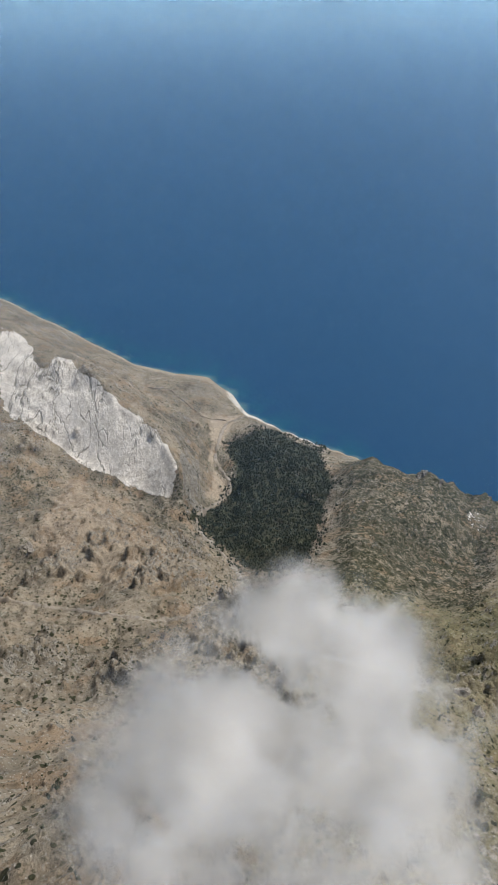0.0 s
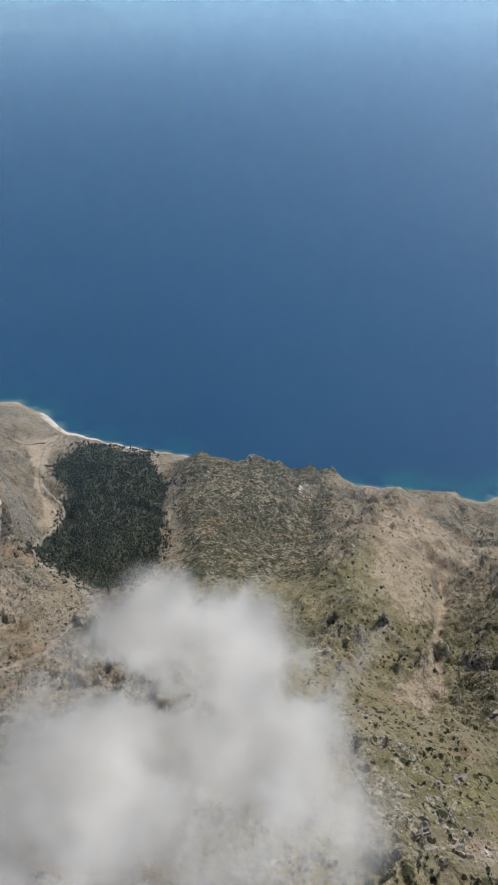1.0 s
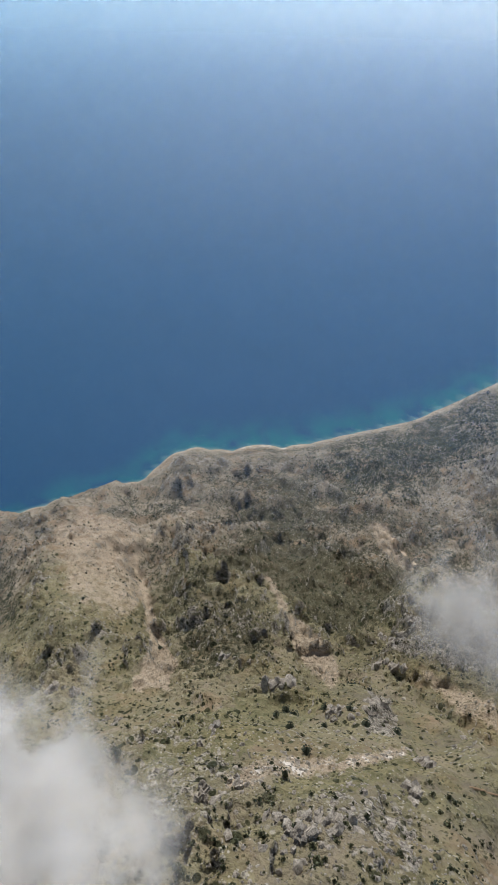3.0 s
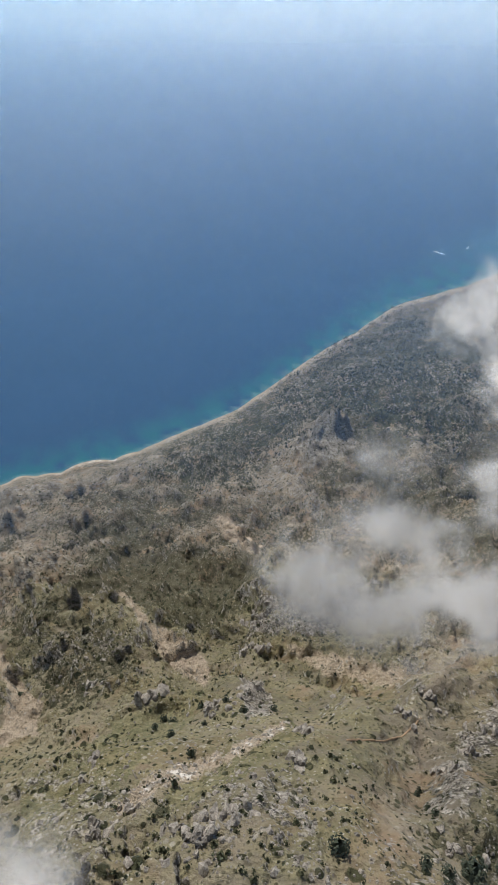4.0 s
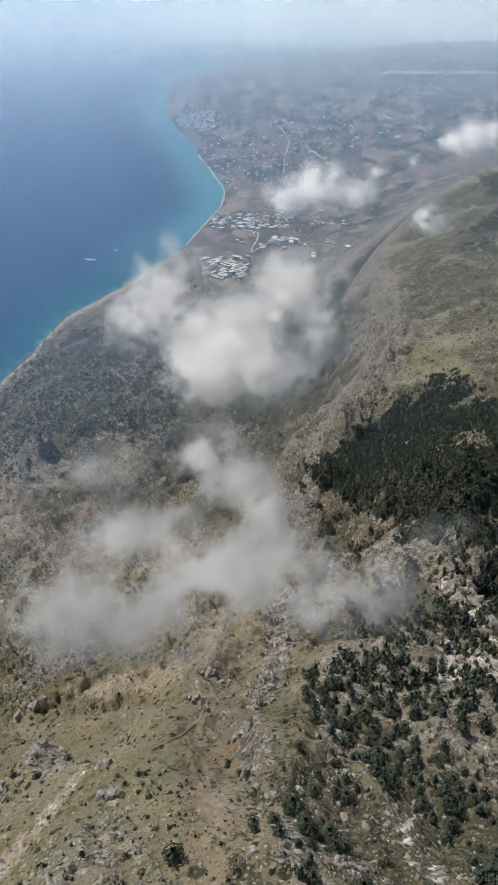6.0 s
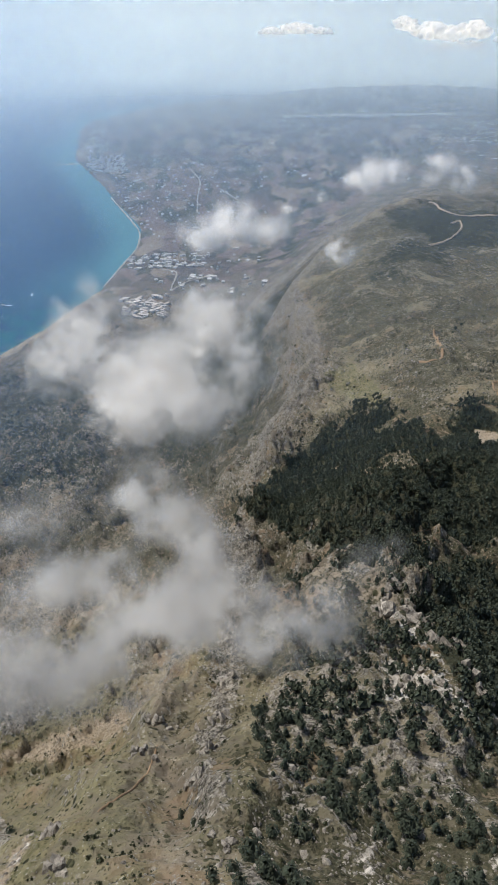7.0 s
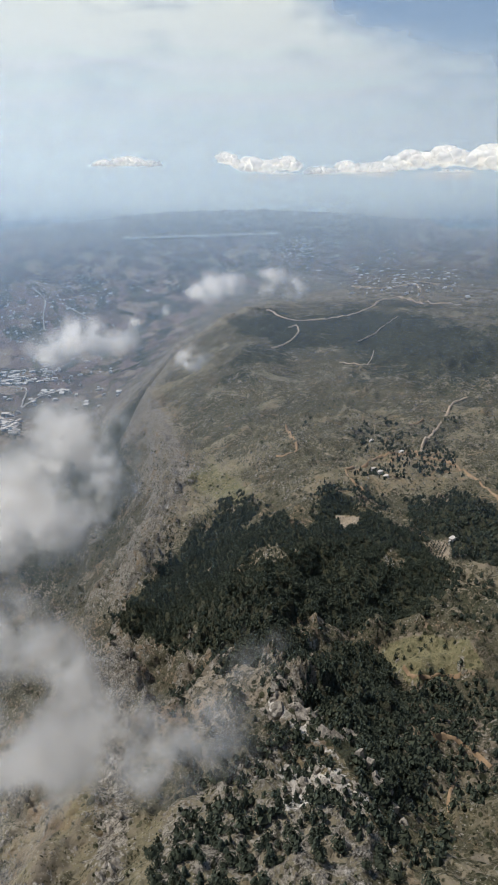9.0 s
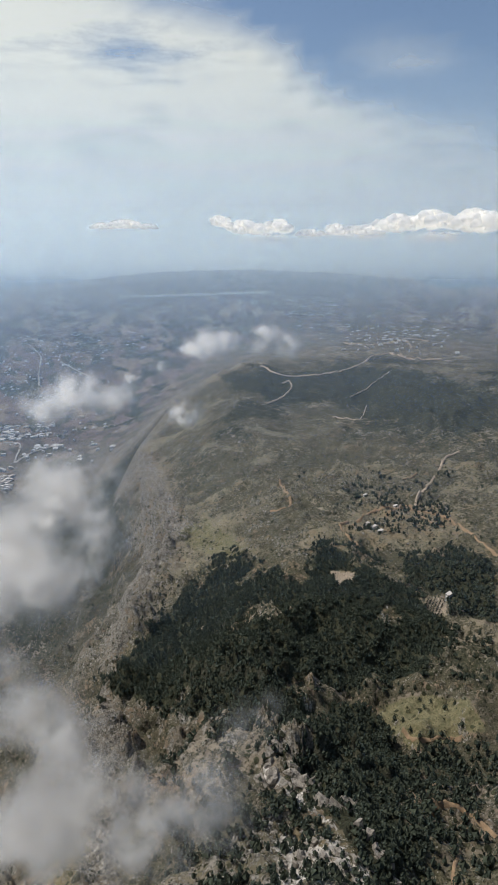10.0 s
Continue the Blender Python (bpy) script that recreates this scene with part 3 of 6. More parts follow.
def hillside():
    m, add, link = material("dry_hillside")

    def op(kind, a, b):
        return mathn(add, link, kind, a, b)
    at = add("ShaderNodeTexCoord").outputs["Object"]
    parts = []
    for layer in ("cover", "bare", "lie"):
        read, split = add("ShaderNodeAttribute", attribute_name=layer), add("ShaderNodeSeparateColor")
        link(read.outputs["Color"], split.inputs[0])
        parts += list(split.outputs)[:3]
    lime, grass, scree, scrub, rock, plain, raised, ochre, wooded = parts
    big, mid, fine, tiny = (noise_at(add, link, at, s, 6.0, r) for s, r in ((90, 0.58), (16, 0.64), (4.5, 0.66), (1.2, 0.7)))
    up = add("ShaderNodeSeparateXYZ")
    link(add("ShaderNodeNewGeometry").outputs["Normal"], up.inputs[0])
    lift = op("SUBTRACT", raised, 0.5)
    # soil, from grey-brown to sandy, in places orange
    col = mixc(add, link, ramp(add, link, big, 0.38, 0.62), (0.180, 0.152, 0.114), (0.315, 0.262, 0.192))
    col = mixc(add, link, op("MULTIPLY", ramp(add, link, mid, 0.46, 0.60), 0.5), col, (0.36, 0.312, 0.236))
    rust = noise_at(add, link, at, 48.0, 6.0, 0.62)
    col = mixc(add, link, op("MULTIPLY", ramp(add, link, op("ADD", rust, op("MULTIPLY", ochre, 0.22)), 0.56, 0.66), 0.62), col, mixc(add, link, fine, (0.22, 0.148, 0.088), (0.36, 0.255, 0.165)))
    # grass, olive to straw
    g = ramp(add, link, op("ADD", op("ADD", op("MULTIPLY", mid, 0.45), op("MULTIPLY", fine, 0.25)), op("MULTIPLY", grass, 0.52)), 0.40, 0.62)
    col = mixc(add, link, op("MULTIPLY", g, 0.8), col, mixc(add, link, ramp(add, link, fine, 0.36, 0.64), (0.125, 0.124, 0.058), (0.262, 0.236, 0.124)))
    # scree and trodden earth
    s = ramp(add, link, op("ADD", scree, op("MULTIPLY", op("SUBTRACT", op("ADD", op("MULTIPLY", mid, 0.6), op("MULTIPLY", fine, 0.4)), 0.5), 2.2)), 0.28, 0.78)
    col = mixc(add, link, op("MULTIPLY", s, 0.95), col, mixc(add, link, ramp(add, link, tiny, 0.35, 0.65), (0.29, 0.228, 0.162), (0.47, 0.388, 0.29)))
    # low cushion scrub, thick in hollows; also darkens the painted cloud shadow
    bk = op("ADD", op("MULTIPLY", fine, 0.75), op("MULTIPLY", mid, 0.5))
    lim = op("SUBTRACT", 0.83, op("SUBTRACT", op("MULTIPLY", scrub, 0.30), op("MULTIPLY", lift, 0.10)))
    bk = op("MULTIPLY", ramp(add, link, op("SUBTRACT", bk, lim), -0.025, 0.03), 0.85)
    col = mixc(add, link, bk, col, mixc(add, link, ramp(add, link, tiny, 0.36, 0.64), (0.040, 0.042, 0.026), (0.125, 0.114, 0.074)))
    # grey rock where it is steep, raised or marked
    steep = ramp(add, link, up.outputs[2], 0.72, 0.46)
    r = op("ADD", op("MAXIMUM", op("MULTIPLY", steep, 0.7), rock), op("ADD", op("MULTIPLY", lift, 0.22), op("MULTIPLY", op("SUBTRACT", op("ADD", op("MULTIPLY", fine, 0.65), op("MULTIPLY", mid, 0.35)), 0.5), 2.1)))
    r = ramp(add, link, r, 0.50, 0.66)
    tilt = add("ShaderNodeMapping")
    tilt.inputs["Scale"].default_value, tilt.inputs["Rotation"].default_value = (1.0, 0.45, 0.8), (0.5, 0.3, 0.6)
    link(at, tilt.inputs[0])
    joint = op("ABSOLUTE", op("SUBTRACT", noise_at(add, link, tilt.outputs[0], 5.5, 7.0, 0.64), 0.5), 0.0)
    cleft = op("MULTIPLY", ramp(add, link, joint, 0.032, 0.004), ramp(add, link, mid, 0.38, 0.56))
    stone = mixc(add, link, ramp(add, link, op("ADD", op("MULTIPLY", tiny, 0.6), op("MULTIPLY", fine, 0.4)), 0.40, 0.60), (0.165, 0.145, 0.118), (0.43, 0.39, 0.325))
    stone = mixc(add, link, op("MULTIPLY", cleft, 0.85), stone, (0.050, 0.046, 0.040))
    col = mixc(add, link, r, col, stone)
    # stones lying about, and tufts between them
    bent = add("ShaderNodeVectorMath", operation="MULTIPLY_ADD")
    link(add("ShaderNodeTexNoise", i_Scale=0.35, i_Detail=4.0).outputs["Color"], bent.inputs[0])
    bent.inputs[1].default_value = (4, 4, 4)
    link(at, bent.inputs[2])
    tufts = add("ShaderNodeTexVoronoi", i_Scale=0.62)
    link(at, tufts.inputs["Vector"])
    tuft = op("MULTIPLY", ramp(add, link, tufts.outputs["Distance"], 0.40, 0.28), ramp(add, link, fine, 0.46, 0.56))
    col = mixc(add, link, op("MULTIPLY", tuft, 0.7), col, (0.058, 0.056, 0.030))
    for scale, width, most_of in ((0.8, 0.30, 0.75), (0.30, 0.30, 0.55)):
        stones = add("ShaderNodeTexVoronoi", i_Scale=scale)
        link(bent.outputs[0], stones.inputs["Vector"])
        hue = add("ShaderNodeSeparateColor")
        link(stones.outputs["Color"], hue.inputs[0])
        st = op("MULTIPLY", ramp(add, link, stones.outputs["Distance"], width, width - 0.08), ramp(add, link, op("ADD", op("MULTIPLY", hue.outputs[0], 0.3), op("ADD", mid, op("MULTIPLY", lift, 0.15))), 0.70, 0.76))
        col = mixc(add, link, op("MULTIPLY", st, most_of), col, mixc(add, link, hue.outputs[1], (0.30, 0.27, 0.225), (0.50, 0.455, 0.385)))
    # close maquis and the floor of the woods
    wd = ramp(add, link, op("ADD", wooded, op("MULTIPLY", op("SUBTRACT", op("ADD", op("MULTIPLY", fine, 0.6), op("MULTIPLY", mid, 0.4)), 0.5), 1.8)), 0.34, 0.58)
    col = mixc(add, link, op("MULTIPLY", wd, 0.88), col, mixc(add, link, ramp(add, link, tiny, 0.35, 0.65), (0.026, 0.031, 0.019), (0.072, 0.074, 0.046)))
    # single round bushes, large and small
    domes = 0.0
    for scale, base, edge in ((0.115, 0.66, 0.30), (0.26, 0.72, 0.34)):
        spots = add("ShaderNodeTexVoronoi", i_Scale=scale)
        link(bent.outputs[0], spots.inputs["Vector"])
        sc = add("ShaderNodeSeparateColor")
        link(spots.outputs["Color"], sc.inputs[0])
        here = ramp(add, link, op("ADD", sc.outputs[0], op("ADD", op("MULTIPLY", scrub, 0.42), op("MULTIPLY", op("SUBTRACT", big, 0.5), 0.9))), base, base + 0.05)
        dot = op("MULTIPLY", ramp(add, link, op("ADD", spots.outputs["Distance"], op("ADD", op("MULTIPLY", tiny, 0.14), op("MULTIPLY", sc.outputs[2], 0.12))), edge + 0.10, edge + 0.03), here)
        dot = op("MULTIPLY", dot, op("SUBTRACT", 0.92, op("MULTIPLY", op("MAXIMUM", scree, lime), 0.75)))
        col = mixc(add, link, dot, col, mixc(add, link, sc.outputs[1], (0.022, 0.027, 0.015), (0.062, 0.066, 0.034)))
        domes = op("MAXIMUM", dot, domes)
    # bare pale limestone, split by long dark cracks
    veins = 0.0
    for turn, size in ((0.5, 120.0), (1.9, 160.0), (2.6, 70.0)):
        run = add("ShaderNodeMapping")
        run.inputs["Scale"].default_value, run.inputs["Rotation"].default_value = (1.0, 0.22, 0.5), (0.2, 0.0, turn)
        link(at, run.inputs[0])
        vein = op("ABSOLUTE", op("SUBTRACT", noise_at(add, link, run.outputs[0], size, 5.0, 0.5), 0.5), 0.0)
        veins = op("MAXIMUM", ramp(add, link, vein, 0.006, 0.001), veins)
    pale = mixc(add, link, ramp(add, link, op("ADD", op("MULTIPLY", mid, 0.5), op("ADD", op("MULTIPLY", big, 0.3), op("MULTIPLY", fine, 0.2))), 0.38, 0.60), (0.52, 0.47, 0.40), (0.77, 0.71, 0.63))
    pale = mixc(add, link, op("MULTIPLY", veins, 0.6), pale, (0.15, 0.14, 0.11))
    pale = mixc(add, link, op("MULTIPLY", cleft, 0.35), pale, (0.24, 0.22, 0.19))
    l = ramp(add, link, op("ADD", lime, op("MULTIPLY", op("SUBTRACT", op("ADD", op("MULTIPLY", fine, 0.5), op("MULTIPLY", mid, 0.5)), 0.5), 2.1)), 0.46, 0.60)
    l = op("MULTIPLY", l, op("SUBTRACT", 1.0, op("MULTIPLY", domes, 0.8)))
    col = mixc(add, link, l, col, pale)
    # the farmed plain: plots
    plots = add("ShaderNodeTexVoronoi", i_Scale=0.013, distance="CHEBYCHEV")
    link(at, plots.inputs["Vector"])
    pc = add("ShaderNodeSeparateColor")
    link(plots.outputs["Color"], pc.inputs[0])
    farm = mixc(add, link, ramp(add, link, pc.outputs[0], 0.2, 0.8), (0.135, 0.112, 0.092), (0.235, 0.180, 0.150))
    farm = mixc(add, link, op("MULTIPLY", ramp(add, link, pc.outputs[1], 0.78, 0.84), 0.7), farm, (0.34, 0.275, 0.20))
    farm = mixc(add, link, op("MULTIPLY", ramp(add, link, pc.outputs[2], 0.74, 0.80), 0.7), farm, (0.085, 0.092, 0.058))
    hedge = ramp(add, link, op("ADD", op("MULTIPLY", fine, 0.5), op("MULTIPLY", mid, 0.5)), 0.55, 0.60)
    farm = mixc(add, link, op("MULTIPLY", hedge, 0.6), farm, (0.060, 0.068, 0.044))
    farm = mixc(add, link, ramp(add, link, op("ADD", big, op("MULTIPLY", mid, 0.3)), 0.68, 0.80), farm, (0.065, 0.072, 0.048))
    col = mixc(add, link, plain, col, farm)
    b = add("ShaderNodeBsdfPrincipled", i_Roughness=0.95)
    b.inputs["Specular IOR Level"].default_value = 0.1
    link(col, b.inputs["Base Color"])
    crags = op("ABSOLUTE", op("SUBTRACT", noise_at(add, link, tilt.outputs[0], 24.0, 7.0, 0.64), 0.5), 0.0)
    hgt = op("MULTIPLY", op("MULTIPLY", crags, op("ADD", rock, 0.25)), 26.0)
    for part_, share in ((fine, 3.6), (tiny, 1.5), (mid, 3.0), (bk, 0.9), (domes, 1.8), (op("MULTIPLY", cleft, r), -1.8), (op("MULTIPLY", veins, lime), -3.0)):
        hgt = op("ADD", hgt, op("MULTIPLY", part_, share))
    bp = add("ShaderNodeBump", i_Strength=0.85, i_Distance=1.0)
    link(hgt, bp.inputs["Height"])
    link(bp.outputs[0], b.inputs["Normal"])
    link(b.outputs[0], add("ShaderNodeOutputMaterial").inputs[0])
    return m


def sea_water():
    m, add, link = material("sea_water")
    at = add("ShaderNodeTexCoord").outputs["Object"]
    depth = add("ShaderNodeAttribute", attribute_name="shallow")
    sp = add("ShaderNodeSeparateColor")
    link(depth.outputs["Color"], sp.inputs[0])
    patch = noise_at(add, link, at, 70.0, 4.0)
    deep = mixc(add, link, noise_at(add, link, at, 600.0, 2.0), (0.009, 0.046, 0.104), (0.012, 0.053, 0.121))
    f = mathn(add, link, "MULTIPLY", sp.outputs[0], ramp(add, link, patch, 0.32, 0.62))
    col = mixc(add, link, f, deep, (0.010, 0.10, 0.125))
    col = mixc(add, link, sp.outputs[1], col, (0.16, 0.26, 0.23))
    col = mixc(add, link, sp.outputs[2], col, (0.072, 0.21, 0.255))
    b = add("ShaderNodeBsdfPrincipled", i_Roughness=0.55)
    b.inputs["Specular IOR Level"].default_value = 0.05
    link(col, b.inputs["Base Color"])
    bp = add("ShaderNodeBump", i_Strength=0.12, i_Distance=0.5)
    link(noise_at(add, link, at, 9.0, 3.0), bp.inputs["Height"])
    link(bp.outputs[0], b.inputs["Normal"])
    link(b.outputs[0], add("ShaderNodeOutputMaterial").inputs[0])
    return m


def vapour(name, color, size, low, high, strength, facing=True, tint=None, shine=1.0):
    """Thin lit vapour. UV: how dense each wisp is from its middle to its rim."""
    m, add, link = material(name)
    m.surface_render_method = "BLENDED"
    uv = add("ShaderNodeSeparateXYZ")
    link(add("ShaderNodeUVMap").outputs[0], uv.inputs[0])
    a = uv.outputs[1]
    if facing:
        dx, dy = (mathn(add, link, "MULTIPLY_ADD", uv.outputs[k], 2.0) for k in (0, 1))
        for n in (dx.node, dy.node):
            n.inputs[2].default_value = -1.0
        r = mathn(add, link, "SQRT", mathn(add, link, "ADD", mathn(add, link, "MULTIPLY", dx, dx), mathn(add, link, "MULTIPLY", dy, dy)), 0.0)
        a = ramp(add, link, r, 1.0, 0.1)
    if size:
        at = add("ShaderNodeTexCoord").outputs["Object"]
        if not facing:
            flat = add("ShaderNodeMapping")
            flat.inputs["Scale"].default_value, flat.inputs["Rotation"].default_value = (1.0, 1.0, 4.2), (0.12, 0.0, 0.0)
            link(at, flat.inputs[0])
            at = flat.outputs[0]
        n = noise_at(add, link, at, size, 9.0, 0.62)
        a = mathn(add, link, "MULTIPLY", a, ramp(add, link, n, low, high))
    a = mathn(add, link, "MULTIPLY", a, strength)
    both, soft_a, soft_b = add("ShaderNodeAddShader"), add("ShaderNodeBsdfDiffuse", i_Color=(*color, 1)), add("ShaderNodeBsdfTranslucent", i_Color=(*(shine * c for c in color), 1))
    if tint:
        hue = mixc(add, link, uv.outputs[0], color, tint)
        link(hue, soft_a.inputs[0])
        link(hue, soft_b.inputs[0])
    link(soft_a.outputs[0], both.inputs[0])
    link(soft_b.outputs[0], both.inputs[1])
    mix = add("ShaderNodeMixShader")
    link(a, mix.inputs[0])
    link(add("ShaderNodeBsdfTransparent").outputs[0], mix.inputs[1])
    link(both.outputs[0], mix.inputs[2])
    link(mix.outputs[0], add("ShaderNodeOutputMaterial").inputs[0])
    return m


ground_mat = hillside()
sea_mat = sea_water()
pine_mat = leafy("dark_conifer_foliage", (0.026, 0.037, 0.029), (0.066, 0.080, 0.056))
oak_mat = leafy("evergreen_foliage", (0.024, 0.033, 0.024), (0.066, 0.077, 0.050))
shrub_mat = leafy("scrub_foliage", (0.026, 0.032, 0.017), (0.078, 0.080, 0.042))
bark_mat = varied("grey_bark", (0.07, 0.05, 0.035), (0.16, 0.125, 0.09), 0.6)
rock_mat = varied("grey_limestone", (0.125, 0.108, 0.088), (0.37, 0.33, 0.272), 2.0, 0.95, 0.5)
earth_mat = varied("pale_earth_road", (0.30, 0.225, 0.15), (0.46, 0.37, 0.265), 9.0)
rust_mat = varied("orange_earth_track", (0.22, 0.145, 0.08), (0.34, 0.23, 0.135), 7.0)
gravel_mat = varied("stream_gravel", (0.17, 0.14, 0.105), (0.31, 0.265, 0.205), 14.0)
sand_mat = varied("pale_beach_sand", (0.36, 0.32, 0.26), (0.56, 0.51, 0.43), 8.0)
tarmac_mat = varied("sun_bleached_paving", (0.36, 0.32, 0.27), (0.50, 0.46, 0.40), 60.0)
wall_mat = varied("white_render", (0.40, 0.375, 0.34), (0.66, 0.63, 0.58), 12.0, 0.85, per_object=0.3)
roof_mat = varied("pale_roofs", (0.34, 0.27, 0.22), (0.66, 0.62, 0.56), 14.0, 0.9, per_object=0.5)


def link_mesh(name, verts, faces, mat, smooth_shade=True):
    me = bpy.data.meshes.new(name)
    verts, faces = np.asarray(verts, np.float32), np.asarray(faces, np.int32)
    me.vertices.add(len(verts))
    me.vertices.foreach_set("co", verts.ravel())
    me.loops.add(faces.size)
    me.loops.foreach_set("vertex_index", faces.ravel())
    me.polygons.add(len(faces))
    me.polygons.foreach_set("loop_start", np.arange(0, faces.size, faces.shape[1], dtype=np.int32))
    me.polygons.foreach_set("use_smooth", np.full(len(faces), smooth_shade))
    me.update(calc_edges=True)
    me.materials.append(mat)
    return new(name, me)


def paint(ob, name, columns):
    """A colour attribute out of three columns of numbers."""
    layer = ob.data.attributes.new(name, "FLOAT_COLOR", "POINT")
    rgba = np.ones((len(ob.data.vertices), 4), np.float32)
    for k, c in enumerate(columns):
        rgba[:, k] = np.asarray(c).ravel()
    layer.data.foreach_set("color", rgba.ravel())


# ---- the ground: one sheet, finer near the eye ----
bearings = np.radians(np.concatenate([np.arange(-28, 162, 0.235), np.arange(162.5, 331.5, 2.0)]))
rings = [0.5, 8.0, 16.0, 28.0, 40.0]
while rings[-1] < 60000:
    rings.append(rings[-1] * (1.02 if rings[-1] < 60 else 1.0056 if rings[-1] < 1350 else 1.0088 if rings[-1] < 2900 else 1.0125 if rings[-1] < 8000 else 1.03))
rings = np.array(rings)
B, D = np.meshgrid(bearings, rings)
X, Y = D * np.sin(B), D * np.cos(B)
Z = height(X, Y)
nb, nd = len(bearings), len(rings)
i, j = np.meshgrid(np.arange(nb), np.arange(nd - 1))
i2 = (i + 1) % nb
quads = np.stack([j * nb + i, (j + 1) * nb + i, (j + 1) * nb + i2, j * nb + i2], -1).reshape(-1, 4)[:, ::-1]
gv = np.stack([X, Y, Z], -1).reshape(-1, 3)
quads = quads[gv[quads, 2].max(1) > -14]
used, quads = np.unique(quads, return_inverse=True)
gv, quads = gv[used], quads.reshape(-1, 4)
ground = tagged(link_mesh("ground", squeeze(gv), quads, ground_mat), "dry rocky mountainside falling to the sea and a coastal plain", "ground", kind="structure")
bb, ee = ground_angle(gv[:, 0], gv[:, 1], gv[:, 2])
dd, zz = np.hypot(gv[:, 0], gv[:, 1]), gv[:, 2]


def most(*layers):
    return np.clip(np.maximum.reduce(layers), 0, 1)


crest_side = seaward(gv[:, 0], gv[:, 1])
inland = smooth(20, -60, crest_side) * smooth(560, 760, dd) * smooth(3000, 2400, dd) * smooth(116, 119, bb)
face_sea = smooth(0, 130, crest_side + 45 * fractal(gv[:, 0], gv[:, 1], 60, 4, 98)) * smooth(900, 500, crest_side) * smooth(500, 700, dd) * smooth(2600, 2000, dd) * smooth(104, 110, bb)
knoll = smooth(12, 16, bb) * smooth(36, 31, bb) * smooth(-50, -46, ee) * smooth(20, 60, zz)
beach = smooth(6.5, 3.0, zz) * smooth(-6, -1, zz) * (dd < 3200) * most(0.75 * smooth(1.5, 3, bb) * smooth(14, 11, bb), 0.42 * smooth(57.5, 59, bb) * smooth(68, 66, bb), 0.3 * smooth(-1, -3, bb), 0.28 * smooth(80, 84, bb))
lime = most(beach, 0.32 * zone(SPARSE_N, bb, ee, 1.0, 1.0) * smooth(124, 132, bb), zone(WHITE_FACE, bb, ee, 0.2, 0.5), 0.44 * zone(WHITE_CLIFF, bb, ee, 0.5, 1.2), 0.65 * zone(WHITE_ROCKS, bb, ee, 0.8, 1.2), 0.42 * zone(PALE_BAND, bb, ee, 0.5, 0.8),
            0.36 * zone(SHADE_CREST, bb, ee, 0.4, 0.6), 0.32 * zone(LIME_NEAR, bb, ee, 1.0, 1.0), 0.2 * zone(LIME_NEAR_W, bb, ee, 1.0, 1.0), 0.6 * zone(CLIFF_BAND, bb, ee, 0.4, 0.6), 0.3 * np.exp(-(crest_distance(gv[:, 0], gv[:, 1]) / 16) ** 2) * (dd < 1500),
            0.35 * smooth(6, 2.5, zz) * smooth(0.0, 0.35, fractal(gv[:, 0], gv[:, 1], 120, 3, 77)) * (dd < 3000))
grass = most(0.35 * smooth(96, 114, bb) * smooth(-44, -48, ee), zone(GRASS_A, bb, ee, 1.0, 1.2), zone(GRASS_B, bb, ee, 0.6, 0.8), zone(GREEN_TOP, bb, ee, 0.5, 0.6), zone(MEADOW_GREEN, bb, ee, 0.2, 0.2), 0.85 * zone(MEADOW, bb, ee, 0.4, 0.4),
             0.34 * inland, 0.28 * smooth(112, 122, bb) * smooth(200, 420, zz) * smooth(-44, -34, ee), (0.36 + 0.06 * smooth(-56, -50, ee)) * smooth(116, 96, bb) * smooth(-26, 24, bb) * smooth(230, 430, zz))
scree = most(zone(SCREE_C, bb, ee, 0.4, 0.5), zone(SCREE_D, bb, ee, 0.5, 0.6), 0.65 * zone(ORANGE_SPUR, bb, ee, 1.2, 1.2), 0.9 * zone(PALE_BAND, bb, ee, 0.6, 0.8), 0.35 * smooth(0.15, 0.45, fractal(gv[:, 0], gv[:, 1], 75, 3, 15)), 0.6 * zone(ORANGE_HILL, bb, ee, 1.4, 1.6), zone(SAND_VALLEY, bb, ee, 0.3, 0.5),
             zone(PALE_TRACK, bb, ee, 0.3, 0.5), 0.7 * zone(PALE_SLOPE, bb, ee, 0.8, 1.0), 0.15 * zone(MEADOW, bb, ee, 0.4, 0.5), zone(CLEARING, bb, ee, 0.2, 0.2), 0.42 * zone(DRY_FIELDS, bb, ee, 0.8, 1.4), 0.6 * zone(ORCHARD_PLOT, bb, ee, 0.2, 0.2),
             0.8 * smooth(9, 2, zz) * (dd < 20000))
